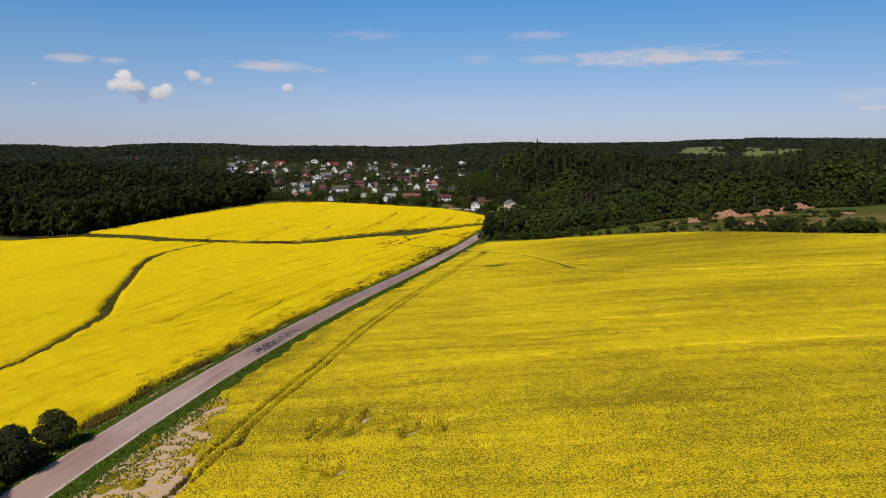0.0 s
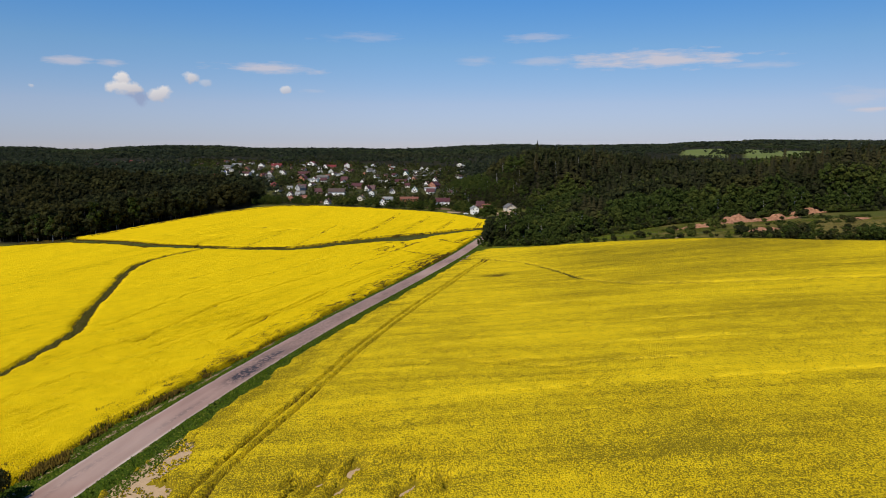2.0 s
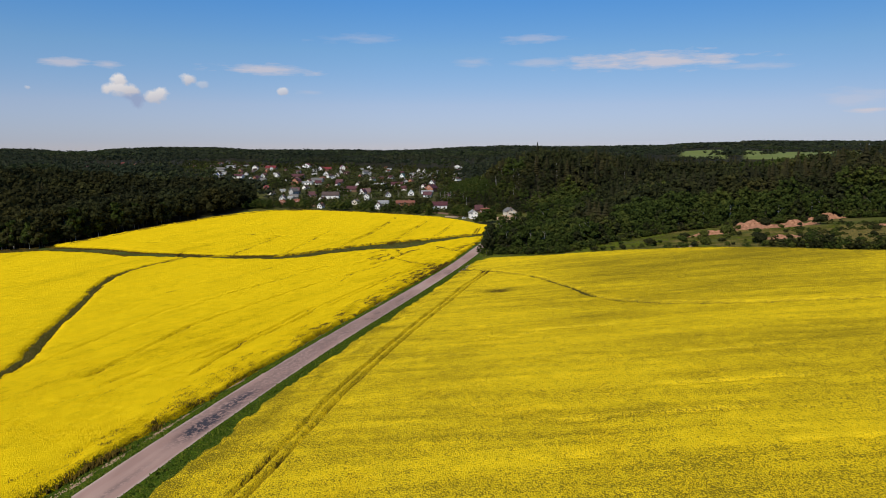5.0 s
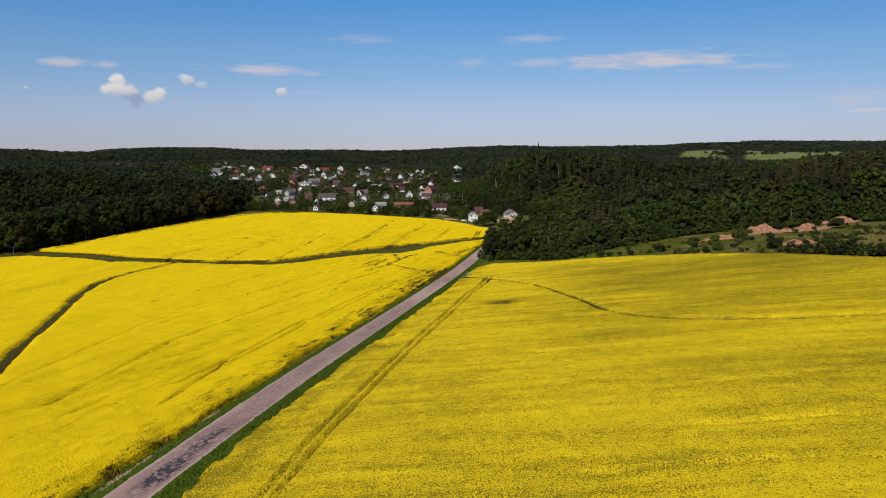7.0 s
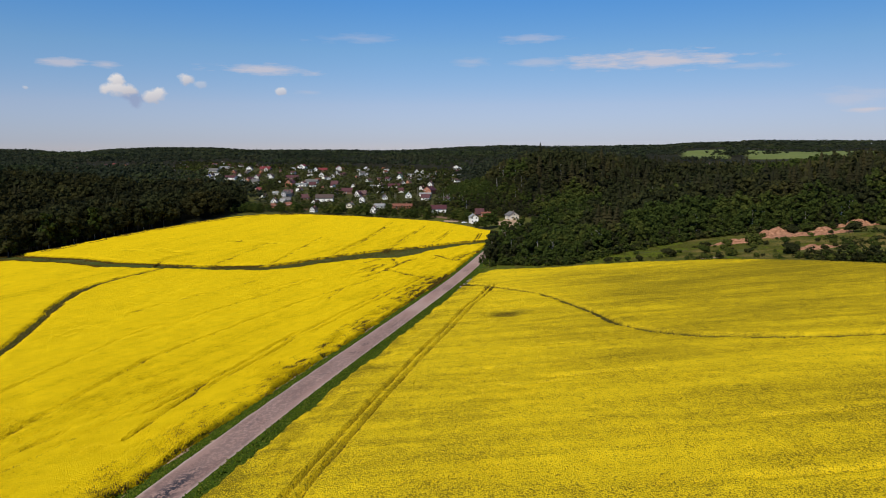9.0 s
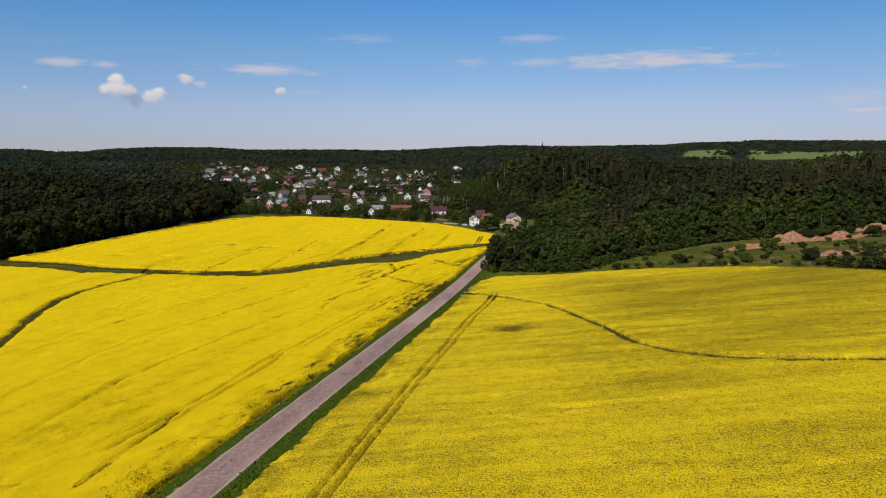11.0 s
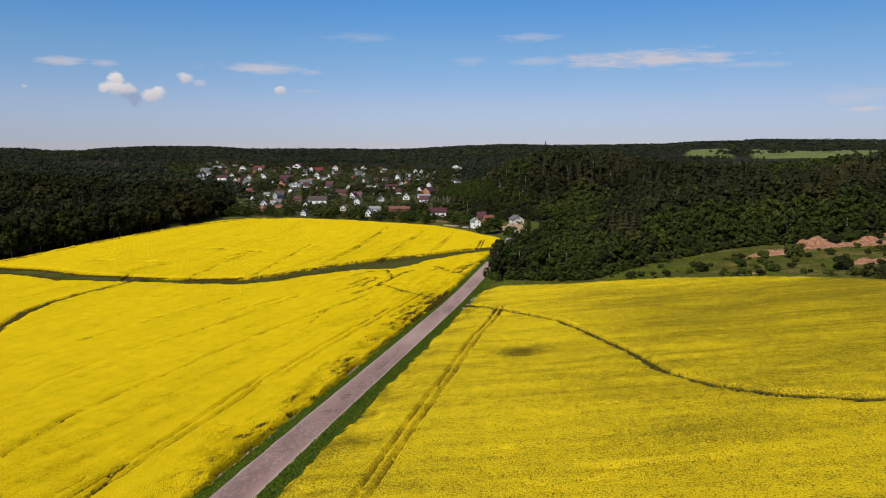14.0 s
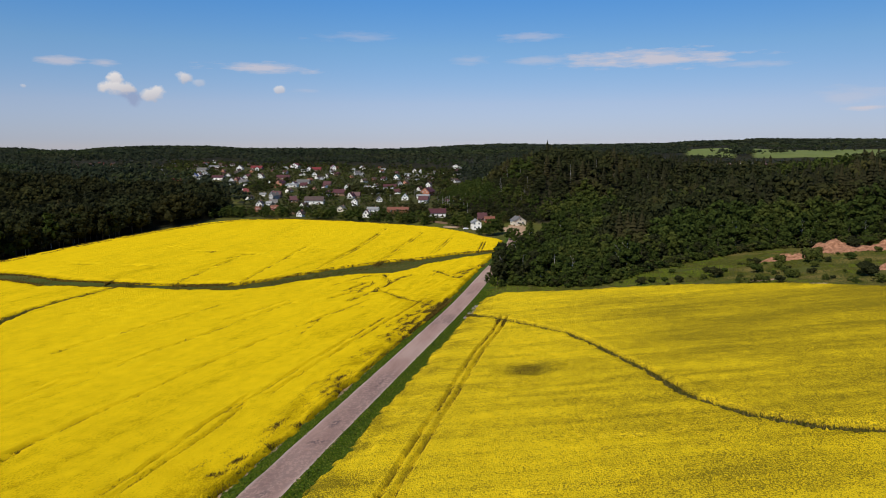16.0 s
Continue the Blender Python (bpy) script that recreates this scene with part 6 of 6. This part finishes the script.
# trees that half hide the long brick house
X, Y, HH = np.append(X, -39 + 2.3 * np.arange(9)), np.append(Y, 662 + 5 * rng.random(9)), np.append(HH, rng.uniform(3.4, 5.6, 9))
YX, YY = rng.uniform(-25, 85, 420), rng.uniform(604, 690, 420)
ok = (np.min(np.hypot(YX[:, None] - T[None, :, 0], (YY[:, None] - T[None, :, 1] + 4.0)), 1) > 8) & (vnoise(YX, YY, 14, 39) > 0.36) & (np.hypot((YX - 53) / 13, (YY - 592) / 22) > 1) & (YY > 612 + 0.3 * np.maximum(0, 40 - YX))
YH = rng.uniform(4.0, 8.5, len(YX))
ok &= open_front(YX, YY, YH)
YX, YY, YH = YX[ok], YY[ok], YH[ok]
joined("yard_trees", MID, YX, YY, YH, rng.integers(0, 5, len(YX)), rng.random(len(YX)), M_LEAF, "young trees standing round the houses by the wood", 1.15)
joined("hedge_trees", MID, X, Y, HH, rng.integers(0, 5, len(X)), rng.random(len(X)), M_LEAF_FRESH, "thicket of young trees behind the field crest", 1.2)


def pole(h):
    e = new("utility_pole")
    tagged(e, "grey weathered wooden utility pole with a crossarm", "pole", "utility poles")
    bm = bmesh.new()
    bmesh.ops.create_cone(bm, cap_ends=True, segments=8, radius1=0.16, radius2=0.11, depth=h)
    bmesh.ops.translate(bm, vec=(0, 0, h / 2 - 0.5), verts=bm.verts)
    part("post", bm_mesh("post", bm, M_POLE), e)
    part("crossarm", bm_mesh("crossarm", box_bm(1.8, 0.12, 0.12, h - 1.3), M_POLE), e)
    return e


P0 = pole(9.5)
for x, y in ((-62, 690), (-40, 735), (-20, 790), (-118, 800), (-95, 880), (-160, 930), (-60, 960), (8, 690), (-30, 1060), (-140, 1040), (-240, 1080)):
    copy_thing(P0, pose(x, y, float(land(x, y)), 0, 0, 20))
for o in (*P0.children_recursive, P0):
    bpy.data.objects.remove(o)


def fence(x0, y0, x1, y1):
    """A board fence: posts and boards."""
    e = new("board_fence")
    tagged(e, "brown weathered board fence at the field's end", "fence", "village fences")
    ln, a = math.hypot(x1 - x0, y1 - y0), math.degrees(math.atan2(y1 - y0, x1 - x0))
    e.matrix_world = pose(x0, y0, 0, 0, 0, 0)
    n = max(2, int(ln / 2.5))
    for i in range(n + 1):
        t = i / n
        x, y = (x1 - x0) * t, (y1 - y0) * t
        z = float(land(x0 + x, y0 + y))
        part("post", FENCE_POST, e, m=pose(x, y, z - 0.1, 0, 0, a))
        if i < n:
            xm, ym = x + (x1 - x0) / n / 2, y + (y1 - y0) / n / 2
            part("board_panel", FENCE_BOARD, e, m=pose(xm, ym, float(land(x0 + xm, y0 + ym)) + 0.1, 0, 0, a))
    return e


FENCE_POST = bm_mesh("fence_post", box_bm(0.14, 0.14, 1.9, 0, 0.01), M_FENCE)
FENCE_BOARD = bm_mesh("fence_panel", box_bm(2.46, 0.05, 1.5, 0, 0.01), M_FENCE)
for x0, y0, x1, y1 in ((-14, 640, 8, 622), (8, 622, 22, 604), (-120, 660, -96, 664), (-60, 662, -40, 660)):
    fence(x0, y0, x1, y1)


def timber_stack(x, y, rz):
    """A long pile of sawn boards on bearers."""
    e = new("timber_stack")
    tagged(e, "long low stack of pale and brown sawn timber by the fence", "timber")
    rt = random.Random(91)
    for k in range(3):
        part("bearer", BEARER, e, m=pose(-4.5 + 4.5 * k, 0, 0))
    for row in range(4):
        for k in range(5):
            part("board", BOARDS[rt.randrange(3)], e, m=pose(rt.uniform(-0.3, 0.3), -0.9 + 0.45 * k, 0.18 + 0.26 * row, 0, 0, rt.uniform(-1, 1)))
    e.matrix_world = pose(x, y, float(land(x, y)), 0, 0, rz)
    return e


M_BOARD_PALE = simple("sawn_board_pale", (0.42, 0.30, 0.19), (0.30, 0.21, 0.13), 1.5, stretch=(6, 1, 1))
M_CAR = simple("car_paint_white", (0.74, 0.74, 0.73), (0.70, 0.70, 0.69), 2.0, rough=0.3, spec=0.5, bump=0.0)
M_TYRE = simple("tyre_rubber", (0.025, 0.025, 0.025), (0.04, 0.04, 0.04), 6.0)
BEARER = bm_mesh("bearer", box_bm(0.2, 2.4, 0.18, 0, 0.02), M_FENCE)
BOARDS = [bm_mesh("board", box_bm(w, 0.4, 0.24, 0, 0.015), mt) for w, mt in ((12.0, M_BOARD_PALE), (11.2, M_FENCE), (11.6, M_BOARD_PALE))]
timber_stack(10.5, 606, -32)


def parked_car(x, y, rz):
    """A small white hatchback: body, glazed cabin, four wheels."""
    e = new("car")
    tagged(e, "small white hatchback car parked beside the house", "car")
    bm = bmesh.new()
    side = [(-2.0, 0.3), (2.0, 0.3), (2.05, 0.65), (1.75, 0.88), (0.95, 0.95), (-1.85, 1.0), (-2.05, 0.7)]
    rows = [[bm.verts.new((px, py, pz)) for px, pz in side] for py in (-0.82, 0.82)]
    bm.faces.new(rows[0])
    bm.faces.new(rows[1][::-1])
    for k in range(len(side)):
        n = (k + 1) % len(side)
        bm.faces.new((rows[0][n], rows[0][k], rows[1][k], rows[1][n]))
    bmesh.ops.bevel(bm, geom=bm.edges[:], offset=0.06, segments=2, affect='EDGES')
    part("body", bm_mesh("body", bm, M_CAR, True), e)
    bm = box_bm(2.5, 1.45, 0.5, 0.93)
    for v in bm.verts:
        if v.co.z > 1.2:
            v.co.x = v.co.x * 0.68 - 0.2
            v.co.y *= 0.86
    bmesh.ops.translate(bm, vec=(-0.35, 0, 0), verts=bm.verts)
    part("cabin", bm_mesh("cabin", bm, M_GLASS), e)
    part("roof", bm_mesh("roof", box_bm(1.6, 1.2, 0.06, 1.42, 0.02), M_CAR), e, m=pose(-0.5, 0, 0))
    for px in (-1.25, 1.25):
        for py in (-0.8, 0.8):
            bm = bmesh.new()
            bmesh.ops.create_cone(bm, cap_ends=True, segments=14, radius1=0.31, radius2=0.31, depth=0.2)
            part("wheel", bm_mesh("wheel", bm, M_TYRE), e, m=pose(px, py, 0.31, 90, 0, 0))
    e.matrix_world = pose(x, y, float(land(x, y)), 0, 0, rz)
    return e


parked_car(20.5, 598, 20)
